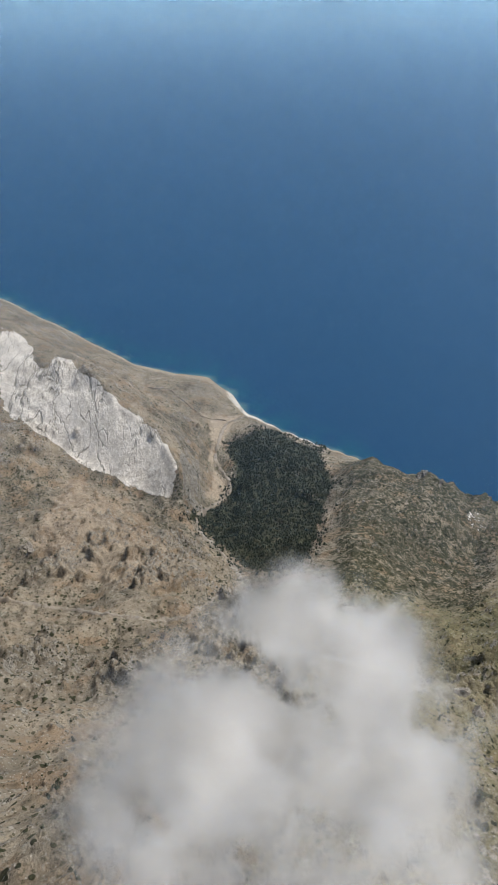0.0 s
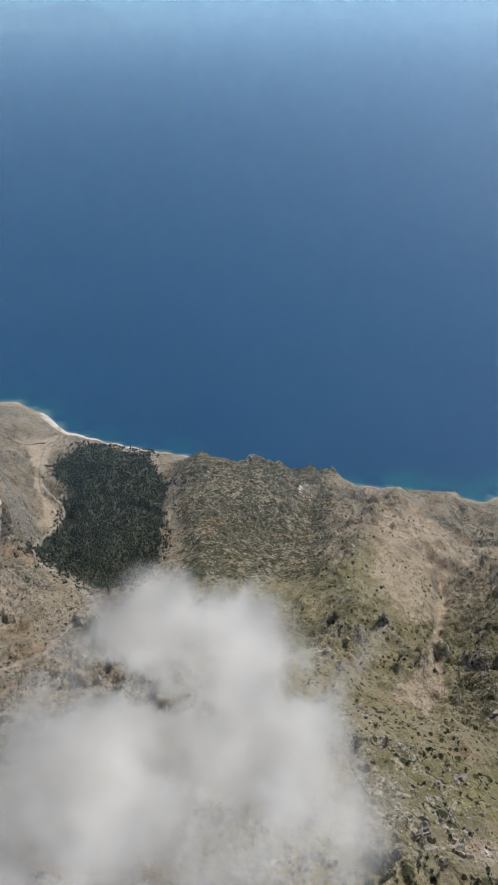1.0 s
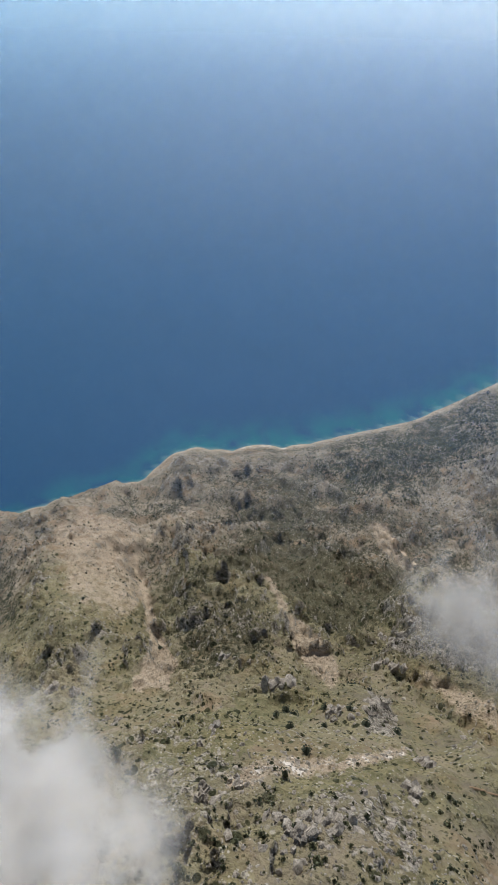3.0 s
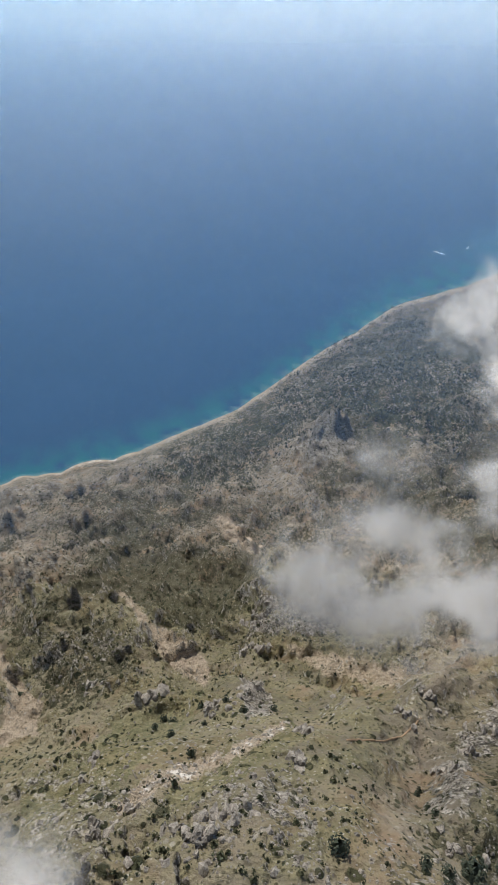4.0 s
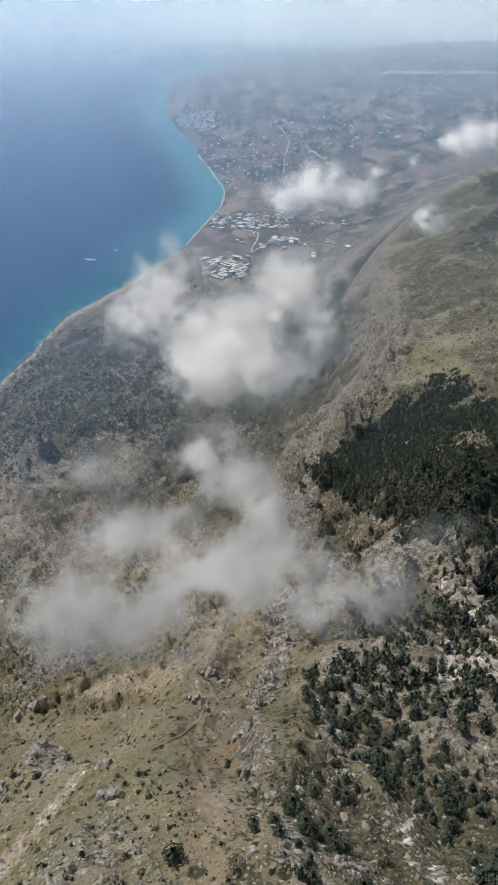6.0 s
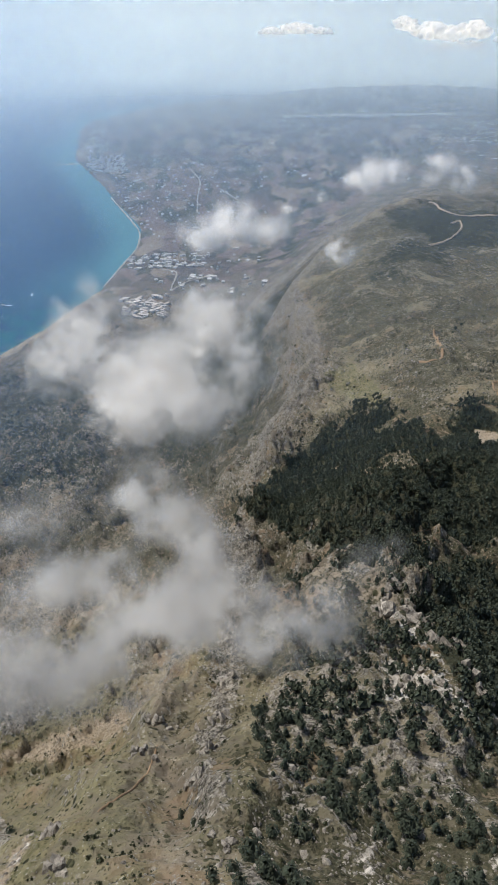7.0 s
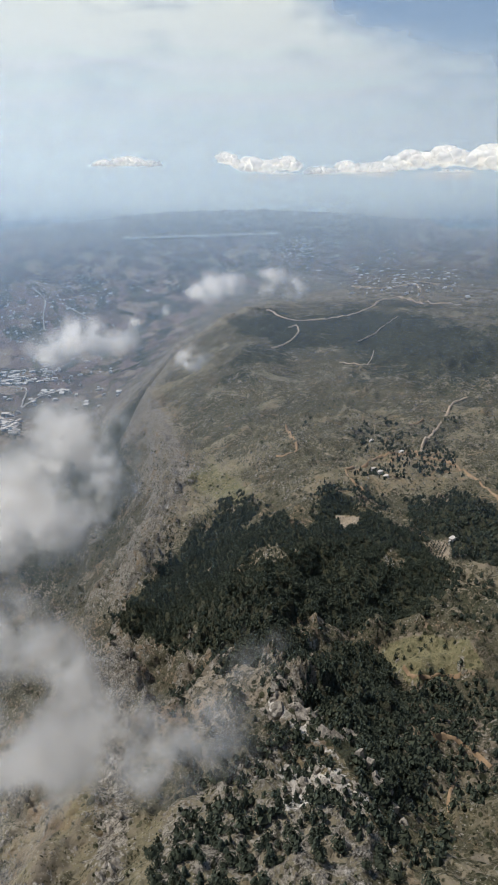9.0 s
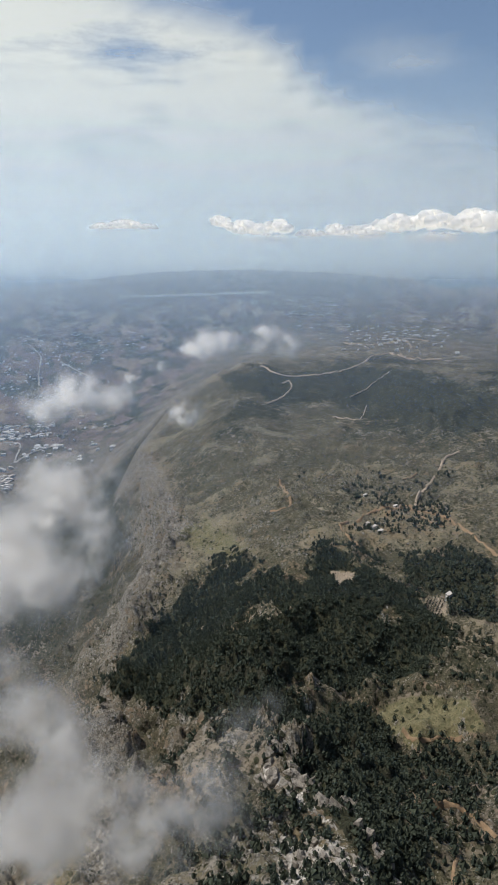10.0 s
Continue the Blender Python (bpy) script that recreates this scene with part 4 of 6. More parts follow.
# the term over bearings 94 to 126 paints a cloud's shadow as darker scrub
scrub = most(0.9 * zone(MAQUIS_MID, bb, ee, 1.5, 1.6), 0.9 * zone(MAQUIS_W, bb, ee, 1.4, 1.5), 0.85 * zone(DARK_COAST, bb, ee, 1.5, 1.5), zone(COAST_FOREST, bb, ee, 0.3, 0.4), 0.8 * zone(NORTH_FOREST, bb, ee, 0.4, 0.6),
             0.8 * zone(FOREST_BLOCK, bb, ee, 0.3, 0.4), 0.95 * zone(DARK_HILL, bb, ee, 0.8, 0.8), 0.8 * smooth(126, 131, bb) * smooth(-21, -18, ee), 0.6 * zone(RIGHT_SCRUB, bb, ee, 0.8, 0.8), 0.5 * zone(RIGHT_WOODS, bb, ee, 0.5, 0.6), 0.82 * smooth(106, 113, bb) * smooth(-42, -34, ee) * (1 - zone(GREEN_TOP, bb, ee, 1.0, 1.0)), (0.66 + 0.2 * smooth(-54, -48, ee)) * smooth(111, 116, bb) * (1 - most(zone(MEADOW, bb, ee, 0.4, 0.5), zone(GREEN_TOP, bb, ee, 1.0, 1.0))), 0.62 * smooth(94, 114, bb) * smooth(126, 116, bb) * smooth(-48, -52, ee), 0.8 * smooth(142, 147, bb) * smooth(-27, -30, ee) * (1 - zone(MEADOW, bb, ee, 0.4, 0.5)), 0.8 * smooth(9000, 11000, dd), 0.72 * smooth(50, 62, bb) * smooth(-47, -41, ee) * smooth(118, 110, bb), 0.20 + 0.30 * smooth(-54, -46, ee)) * (1 - scree)
crest = np.exp(-(crest_distance(gv[:, 0], gv[:, 1]) / (14 + 26 * smooth(150, 700, dd))) ** 2) * (dd < 1700)
rock = most(0.38 * face_sea, 0.62 * crest, 0.75 * zone(CRAG_W, bb, ee, 0.8, 1.0), 0.8 * zone(CRAG_N, bb, ee, 0.4, 0.6), 0.8 * zone(CRAG_S, bb, ee, 0.5, 0.7), 0.5 * zone(LIME_NEAR, bb, ee, 1.2, 1.0), 0.45 * zone(LIME_NEAR_W, bb, ee, 1.0, 1.0), 0.5 * zone(SHADE_CREST, bb, ee, 0.5, 0.6), 0.5 * zone(SPARSE_N, bb, ee, 1.0, 1.0), 0.6 * zone(ROCKY_TOP, bb, ee, 0.5, 0.6),
            (0.36 + 0.14 * smooth(250, 500, dd)) * smooth(-0.05, 0.4, fractal(gv[:, 0], gv[:, 1], 110, 3, 21)), 0.55 * smooth(106, 113, bb) * smooth(127, 121, bb) * smooth(-42, -36, ee), 0.42 * smooth(50, 62, bb) * smooth(-47, -41, ee))
forest = most(zone(NORTH_FOREST, bb, ee, 0.4, 0.6), zone(COAST_FOREST, bb, ee, 0.3, 0.4), zone(FOREST_BLOCK, bb, ee, 0.3, 0.4)) * (1 - most(zone(CLEARING, bb, ee, 0.2, 0.2), zone(MEADOW, bb, ee, 0.3, 0.3), zone(ORCHARD_PLOT, bb, ee, 0.2, 0.2), 0.9 * smooth(0.24, 0.42, fractal(gv[:, 0], gv[:, 1], 45, 3, 71)) * (bb > 60)))
scrub, scree, rock, lime = np.maximum(scrub, forest), scree * (1 - forest), rock * (1 - 0.9 * forest) * (1 - 0.3 * inland) * (1 - 0.6 * knoll), lime * (1 - 0.85 * forest)
in_meadow = zone(MEADOW, bb, ee, 0.3, 0.3)
rock, lime, scrub = rock * (1 - in_meadow), lime * (1 - in_meadow), scrub * (1 - 0.8 * in_meadow)
plain = smooth(2300, 3300, dd) * smooth(240, 90, zz) * (bb > 90)
raised = smooth(-1, 1, (zz - broad(gv[:, 0], gv[:, 1])) / (4 + 13 * smooth(100, 700, dd)))
ochre = most(0.9 * zone(ORANGE_SPUR, bb, ee, 1.2, 1.2), 0.75 * zone(ORANGE_HILL, bb, ee, 1.0, 1.6), 0.7 * zone(DRY_FIELDS, bb, ee, 0.5, 0.6), 0.6 * zone(PALE_SLOPE, bb, ee, 0.8, 1.0), 0.7 * zone(SAND_VALLEY, bb, ee, 0.3, 0.5), 0.22 + 0 * bb)
paint(ground, "cover", (lime, grass, scree))
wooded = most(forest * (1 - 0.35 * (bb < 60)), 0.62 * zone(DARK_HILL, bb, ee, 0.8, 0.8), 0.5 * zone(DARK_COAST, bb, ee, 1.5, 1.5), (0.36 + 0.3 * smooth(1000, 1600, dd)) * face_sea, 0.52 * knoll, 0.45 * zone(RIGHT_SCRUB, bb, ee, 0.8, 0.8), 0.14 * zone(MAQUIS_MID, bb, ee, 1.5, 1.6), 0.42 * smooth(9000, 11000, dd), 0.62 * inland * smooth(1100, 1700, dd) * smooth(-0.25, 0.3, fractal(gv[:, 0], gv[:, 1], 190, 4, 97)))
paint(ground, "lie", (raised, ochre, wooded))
paint(ground, "bare", (scrub, rock, plain))

# ---- the sea ----
sea_rings = np.concatenate([np.geomspace(1100, 3200, 130), np.geomspace(3230, 14000, 70), np.geomspace(14500, 400000, 36)])
sea_bearings = np.radians(np.concatenate([np.arange(-32, 115, 1.05), np.arange(115, 328, 4.0)]))
SB, SD = np.meshgrid(sea_bearings, sea_rings)
sp = np.stack([SD * np.sin(SB), SD * np.cos(SB), 0 * SD], -1).reshape(-1, 3)
n_s = len(sea_bearings)
i, j = np.meshgrid(np.arange(n_s), np.arange(len(sea_rings) - 1))
i2 = (i + 1) % n_s
sq = np.stack([j * n_s + i, (j + 1) * n_s + i, (j + 1) * n_s + i2, j * n_s + i2], -1).reshape(-1, 4)[:, ::-1]
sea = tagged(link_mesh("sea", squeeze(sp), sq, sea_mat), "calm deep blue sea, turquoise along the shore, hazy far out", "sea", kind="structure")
bed = broad(sp[:, 0], sp[:, 1])
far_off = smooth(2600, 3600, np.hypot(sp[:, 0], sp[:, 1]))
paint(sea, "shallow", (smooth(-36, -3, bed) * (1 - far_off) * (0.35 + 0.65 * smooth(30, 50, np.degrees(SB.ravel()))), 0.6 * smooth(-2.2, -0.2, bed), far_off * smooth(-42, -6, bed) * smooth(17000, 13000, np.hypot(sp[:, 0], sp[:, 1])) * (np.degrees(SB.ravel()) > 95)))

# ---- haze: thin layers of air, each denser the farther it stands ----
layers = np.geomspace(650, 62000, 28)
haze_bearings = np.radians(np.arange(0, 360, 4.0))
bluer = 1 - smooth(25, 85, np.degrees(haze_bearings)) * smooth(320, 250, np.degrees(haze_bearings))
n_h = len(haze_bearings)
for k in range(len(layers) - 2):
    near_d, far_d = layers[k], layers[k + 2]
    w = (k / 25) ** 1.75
    # airlight is put into the sheet's colour: blue near, whiter far, bluer seaward
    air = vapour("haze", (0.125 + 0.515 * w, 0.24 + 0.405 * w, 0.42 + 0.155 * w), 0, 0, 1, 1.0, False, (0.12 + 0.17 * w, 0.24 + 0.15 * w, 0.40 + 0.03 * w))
    foot, clear = -math.degrees(math.atan(EYE[2] / near_d)), -math.degrees(math.atan(EYE[2] / far_d))
    dips = np.array([foot + (clear - foot) * j / 4 for j in range(5)] + [clear * 0.5, 0, 0.6, 1.3, 2.2, 3.5, 5, 7, 10, 14, 19, 25])
    thick = smooth(foot, clear, dips) * np.exp(-np.maximum(near_d * np.tan(np.radians(dips)), 0) / 1500.0) * smooth(15, 4, dips)
    HB, HE = np.meshgrid(haze_bearings, np.radians(dips))
    hp = squeeze(np.stack([near_d * np.sin(HB), near_d * np.cos(HB), EYE[2] + near_d * np.tan(HE)], -1).reshape(-1, 3))
    i, j = np.meshgrid(np.arange(n_h), np.arange(len(dips) - 1))
    i2 = (i + 1) % n_h
    hq = np.stack([j * n_h + i, (j + 1) * n_h + i, (j + 1) * n_h + i2, j * n_h + i2], -1).reshape(-1, 4)
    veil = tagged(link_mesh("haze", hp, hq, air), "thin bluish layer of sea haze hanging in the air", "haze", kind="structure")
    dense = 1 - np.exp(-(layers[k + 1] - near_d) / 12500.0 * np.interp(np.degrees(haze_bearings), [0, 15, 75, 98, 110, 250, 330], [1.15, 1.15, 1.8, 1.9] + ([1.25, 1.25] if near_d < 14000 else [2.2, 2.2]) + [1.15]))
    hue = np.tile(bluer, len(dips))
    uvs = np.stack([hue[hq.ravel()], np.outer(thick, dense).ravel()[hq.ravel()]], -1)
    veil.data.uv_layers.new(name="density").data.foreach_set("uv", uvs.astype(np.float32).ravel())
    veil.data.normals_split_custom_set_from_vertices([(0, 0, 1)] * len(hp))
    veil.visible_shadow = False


def icosphere(level):
    bm = bmesh.new()
    bmesh.ops.create_icosphere(bm, subdivisions=level, radius=1.0)
    v = np.array([q.co[:] for q in bm.verts])
    f = np.array([[q.index for q in face.verts] for face in bm.faces])
    bm.free()
    return v, f


# ---- clouds: heaps of soft wisps ----
def cloud(label, lumps, count, size, strength, grain, seed, soft=(0.40, 0.62), albedo=0.51):
    """lumps: bearing, dip, distance, half width, half height, weight."""
    rng = np.random.default_rng(seed)
    centres = np.array([list(ahead(b, e, d)) for b, e, d, *_ in lumps])
    middle = centres.mean(0)
    weight = np.array([l[5] for l in lumps], float)
    pick = rng.choice(len(lumps), count, p=weight / weight.sum())
    v = rng.normal(size=(count, 3))
    v /= np.linalg.norm(v, axis=1)[:, None]
    v *= 1.15 * rng.random(count)[:, None] ** 0.6
    wide = np.array([[l[3], l[3], l[4]] for l in lumps])[pick]
    at = centres[pick] + v * wide
    s = size * rng.uniform(0.55, 1.3, count) * np.clip(wide.mean(1) / wide.mean(), 0.4, 1.6)
    a = rng.normal(size=(count, 3))
    a /= np.linalg.norm(a, axis=1)[:, None]
    b = np.cross(a, rng.normal(size=(count, 3)))
    b /= np.linalg.norm(b, axis=1)[:, None]
    corners = np.stack([at - a * s[:, None] - b * s[:, None], at + a * s[:, None] - b * s[:, None], at + a * s[:, None] + b * s[:, None], at - a * s[:, None] + b * s[:, None]], 1).reshape(-1, 3)
    mat = vapour("cloud_vapour", (albedo, albedo, albedo * 0.995), grain, *soft, strength)
    out = v / np.maximum(np.linalg.norm(v, axis=1)[:, None], 1e-6) * 0.6 + np.array([0, 0, 0.8])
    out /= np.linalg.norm(out, axis=1)[:, None]
    whole = tagged(new("cloud", None), label, "cloud")
    for k in range(len(lumps)):
        own = np.flatnonzero(pick == k)
        if not len(own):
            continue
        puff = link_mesh("puff", corners.reshape(-1, 4, 3)[own].reshape(-1, 3), np.arange(len(own) * 4).reshape(-1, 4), mat)
        puff.data.uv_layers.new(name="wisp").data.foreach_set("uv", np.tile(np.array([0, 0, 1, 0, 1, 1, 0, 1], np.float32), len(own)))
        puff.data.normals_split_custom_set_from_vertices(np.repeat(out[own], 4, 0).tolist())
        puff.visible_shadow = False
        tagged(puff, kind="stuff")
        puff.parent = whole
    return whole


def heap(label, lumps, seed):
    """A far cumulus: billows crowding the top of each lump, fading away towards the base."""
    rng = np.random.default_rng(seed)
    ball_v, ball_f = icosphere(2)
    whole = tagged(new("cloud", None), label, "cloud")
    low = min(ahead(l[0], l[1], l[2])[2] - 0.8 * l[4] for l in lumps)
    high_z = max(ahead(l[0], l[1], l[2])[2] + 0.8 * l[4] for l in lumps)
    for b, e, d, wide, tall, weight in lumps:
        n = int(34 + 34 * weight)
        v, f = [], []
        for q in range(n):
            a, up = rng.uniform(0, 6.283), rng.uniform(-0.35, 1.0)
            out = math.sqrt(max(0.0, 1 - max(up, 0) ** 2)) * rng.uniform(0.2, 1.0)
            size = tall * rng.uniform(0.16, 0.46) * (1.15 - 0.6 * max(up, 0))
            ball = ball_v * (1 + 0.13 * rng.normal(size=(len(ball_v), 1))) * size * np.array([1.1, 1.1, 0.9])
            v.append(ball + np.array([wide * out * math.cos(a), wide * out * math.sin(a), tall * up * 0.8]))
            f.append(ball_f + q * len(ball_v))
        v, f = np.concatenate(v) + np.array(ahead(b, e, d)), np.concatenate(f)
        puff = link_mesh("puff", v, f, heap_mat)
        fade = smooth(low - 10, low + 0.8 * (high_z - low), v[:, 2])
        puff.data.uv_layers.new(name="density").data.foreach_set("uv", np.stack([np.zeros(f.size), fade[f.ravel()]], -1).astype(np.float32).ravel())
        puff.visible_shadow = False
        tagged(puff, kind="stuff").parent = whole


heap_mat = vapour("sunlit_cumulus", (0.63, 0.62, 0.595), 120.0, 0.14, 0.42, 0.6, False, None, 0.6)
cloud("big loose white cloud drifting close below the summit", [
    (13, -49, 190, 12, 9, 1), (8, -53, 185, 17, 12, 1.6), (18, -51.5, 190, 14, 11, 1.4), (4, -58, 175, 22, 14, 2.2), (17, -57, 175, 20, 14, 2.2), (27, -60, 165, 16, 11, 1.4),
    (-9, -62, 160, 18, 10, 1.3), (-20, -62, 155, 12, 7, 0.6), (10, -65, 155, 20, 12, 1.8), (36, -62.5, 150, 12, 7, 0.7), (22, -50, 195, 9, 6, 0.5), (30, -66, 140, 14, 8, 0.9), (-15, -67, 140, 12, 7, 0.6), (33, -57, 165, 13, 9, 0.8), (-2, -62, 160, 18, 10, 1.2), (26, -55.5, 180, 12, 9, 0.9)], 800, 16.0, 0.30, 24.0, 1, (0.41, 0.61), 0.385)
cloud("bright white cloud heaped against the coastal slope", [
    (102.9, -20.2, 900, 50, 45, 1.2), (100.3, -23.3, 900, 49, 41, 0.9), (107.9, -25.6, 900, 82, 50, 2.4), (114.3, -21.0, 900, 69, 45, 1.8), (117.0, -24.0, 900, 50, 39, 1.0), (111.3, -27.5, 900, 69, 39, 1.6), (106.2, -28.3, 900, 59, 36, 1.3), (104.6, -23.6, 900, 49, 41, 0.9)], 1900, 25.0, 0.24, 62.0, 2, (0.395, 0.595), 0.435)
cloud("thin torn cloud trailing over the ridge", [
    (105.6, -35.5, 430, 20, 13, 1.1), (109, -38, 420, 22, 10, 0.9), (95, -36.8, 430, 22, 7, 0.4), (95.5, -42, 400, 20, 15, 0.9), (105.5, -43, 390, 22, 16, 1.1), (99.7, -46.5, 370, 30, 10, 1.2), (107, -47.5, 360, 26, 12, 1.1),
    (88, -45.8, 380, 34, 8, 0.8), (117, -46, 355, 20, 9, 1.0), (121, -48, 345, 15, 8, 0.8), (112, -40.5, 400, 16, 10, 0.6), (103, -39, 415, 14, 12, 0.6), (112.5, -44.5, 380, 28, 18, 0.6), (125, -47.2, 350, 24, 12, 0.6)], 620, 27.0, 0.20, 44.0, 3, (0.42, 0.62), 0.37)
cloud("faint scrap of cloud over the wooded slope", [(131, -41, 330, 14, 8, 1), (134, -40, 330, 9, 5, 0.5)], 70, 9.0, 0.07, 12.0, 4, albedo=0.3)
cloud("small white cloud over the farmed plain", [(113.5, -13.4, 2300, 75, 50, 1.2), (116.7, -12.5, 2300, 95, 62, 2), (119.5, -13, 2280, 70, 40, 1), (121, -11.5, 2320, 60, 20, 0.4)], 520, 44.0, 0.22, 75.0, 5)
cloud("small round white cloud above the far ridge", [(127.8, -8.4, 2800, 75, 42, 1), (129.5, -8.2, 2800, 60, 38, 0.8), (126.4, -8.8, 2800, 45, 22, 0.4)], 260, 44.0, 0.24, 75.0, 6)
cloud("small torn white cloud above the far ridge", [(133.2, -7.4, 2800, 60, 40, 1), (135.2, -8.6, 2780, 46, 44, 0.7), (132.4, -8.6, 2800, 34, 40, 0.5)], 230, 36.0, 0.22, 60.0, 7)
cloud("wisp of cloud clinging to the ridge", [(125.5, -14.6, 1700, 42, 28, 1), (127, -14.2, 1700, 26, 18, 0.4)], 130, 26.0, 0.17, 40.0, 8)
cloud("tiny puff of cloud over the plain", [(124, -10.3, 2500, 26, 18, 1)], 60, 22.0, 0.17, 40.0, 9)
for k, lumps in enumerate(([(119.2, 1.3, 3700, 54, 28, 1), (121.1, 1.45, 3700, 86, 36, 1.5), (123, 1.3, 3700, 63, 25, 0.8)],
                           [(129, 1.7, 3700, 64, 41, 1), (131.2, 1.2, 3700, 120, 51, 2), (134, 1.3, 3700, 86, 48, 1.2), (136.8, 0.7, 3700, 96, 36, 1), (133, 0.3, 3700, 152, 35, 1)],
                           [(139, 1.0, 3700, 72, 44, 1), (141.3, 0.8, 3700, 102, 51, 1.5), (144, 1.5, 3700, 112, 59, 2), (146.7, 1.7, 3700, 117, 65, 2), (150, 1.6, 3700, 134, 73, 2.2), (153.6, 1.8, 3700, 134, 73, 2), (158, 1.7, 3700, 156, 76, 1.5), (147, 0.3, 3700, 208, 44, 1.5)])):
    heap("sunlit heap of fair-weather cloud along the horizon", lumps, 20 + k)

# ---- high thin cloud over the whole sky, with a ragged slanting edge ----
veil_mat = vapour("high_thin_cloud", (0.57, 0.578, 0.53), 1300.0, 0.17, 0.54, 1.0, False)
sky_b, sky_e = np.arange(0, 360, 2.0), np.concatenate([np.arange(0, 30, 1.0), np.array([32, 36, 42, 50, 60, 72, 84])])
cb, ce = np.meshgrid(np.radians(sky_b), np.radians(sky_e))
cp = np.array(EYE) + 4900 * np.stack([np.sin(cb) * np.cos(ce), np.cos(cb) * np.cos(ce), np.sin(ce)], -1).reshape(-1, 3)
i, j = np.meshgrid(np.arange(len(sky_b)), np.arange(len(sky_e) - 1))
i2 = (i + 1) % len(sky_b)
cq = np.stack([j * len(sky_b) + i, (j + 1) * len(sky_b) + i, (j + 1) * len(sky_b) + i2, j * len(sky_b) + i2], -1).reshape(-1, 4)
high = tagged(link_mesh("high_cloud", cp, cq, veil_mat), "thin streaked white cloud high in a blue sky", "cloud", kind="structure")
eb, ele = np.degrees(cb), np.degrees(ce)
brim = np.interp(eb, [90, 126.7, 132.8, 139.6, 151, 170, 230], [24, 16.9, 14.4, 10.8, 7.2, 5, 24]) + 1.6 * fractal(eb, ele, 5.0, 3, 41)
thick = np.maximum(0.93 * smooth(1.3, -1.6, ele - brim), 0.35 * smooth(1.8, 0.3, np.hypot((eb - 143.5) / 3.2, ele - 13.6 + 0.12 * (eb - 143.5))))
high.data.uv_layers.new(name="density").data.foreach_set("uv", np.stack([np.zeros(cq.size), thick.ravel()[cq.ravel()]], -1).astype(np.float32).ravel())
high.data.normals_split_custom_set_from_vertices([(0, 0, 1)] * len(cp))
high.visible_shadow = False

# ---- roads and tracks: earth strips laid on the land ----
def strip(name, line, width, mat, label, lift=0.25):
    """A ribbon along a line of bearings and dips, draped over the ground."""
    fine = [line[0]]
    for a, b in zip(line, line[1:]):
        n = max(2, int(math.hypot((b[0] - a[0]) * 0.75, b[1] - a[1]) / 0.22))
        fine += [(a[0] + (b[0] - a[0]) * k / n, a[1] + (b[1] - a[1]) * k / n) for k in range(1, n + 1)]
    fine = np.array(fine)
    wob = fractal(fine[:, 0], fine[:, 1], 0.7, 2, 5)
    at = on_ground(fine[:, 0] + 0.06 * wob, fine[:, 1])
    for _ in range(3):
        at[1:-1] = at[1:-1] * 0.5 + (at[:-2] + at[2:]) * 0.25
    way = np.gradient(at[:, :2], axis=0)
    way /= np.maximum(np.linalg.norm(way, axis=1), 1e-6)[:, None]
    side = np.stack([-way[:, 1], way[:, 0]], -1) * width / 2 * (1 + (0.7 if width > 5.5 else 0.25) * wob)[:, None]
    d = np.hypot(at[:, 0], at[:, 1])
    rows = []
    for f in (-1.0, -0.5, 0.0, 0.5, 1.0):
        q = at[:, :2] + side * f
        rows.append(np.stack([q[:, 0], q[:, 1], np.maximum(height(q[:, 0], q[:, 1]), 0.3) + (lift + 0.0018 * d) * (1.0 if abs(f) < 0.9 else 0.2)], -1))
    n = len(at)
    v = squeeze(np.concatenate(rows))
    f = np.array([(r * n + k, r * n + k + 1, (r + 1) * n + k + 1, (r + 1) * n + k) for r in range(4) for k in range(n - 1)])
    return tagged(link_mesh(name, v, f[:, ::-1], mat), label, "road", kind="structure")


for line, width in ((ROAD_RIDGE, 7.0), (ROAD_RIDGE_B, 6.0), (ROAD_FAR, 7.0), (TRACK_D, 5.0), (TRACK_J, 4.0), (TRACK_K, 3.0), (FAR_ROAD_A, 16.0), (FAR_ROAD_B, 14.0)):
    strip("dirt_road", line, width, earth_mat, "pale unpaved road winding over the bare hills")
for line, width in ((TRACK_A, 4.5), (TRACK_B, 4.0), (TRACK_C, 4.5), (TRACK_E, 3.5), (TRACK_F, 3.0), (TRACK_G, 2.4), (TRACK_H, 2.0), (TRACK_I, 1.8)):
    strip("dirt_track", line, width, rust_mat, "orange earth track through fields and woods")
strip("footpath", FOOTPATH, 0.7, rust_mat, "narrow trodden footpath across the stony slope", 0.12)
for line, width in ((EAST_STREAM, 8.0), (VALLEY_WASH, 6.0), (COAST_TRACK, 3.5)):
    strip("dry_stream_bed", line, width, gravel_mat, "pale dry stream bed of gravel in the valley")
strip("dirt_track", TRACK_EAST, 5.0, earth_mat, "pale earth track along a saddle")
for line, width in ((COAST_ROAD, 10.0), (PLAIN_ROAD_A, 9.0), (PLAIN_ROAD_B, 14.0), (PLAIN_ROAD_C, 8.0), (PLAIN_ROAD_D, 12.0)):
    strip("plain_road", line, width, tarmac_mat, "light paved road over the farmed plain")
strip("runway", RUNWAY, 110.0, tarmac_mat, "long pale airfield runway on the far plateau", 4.0)


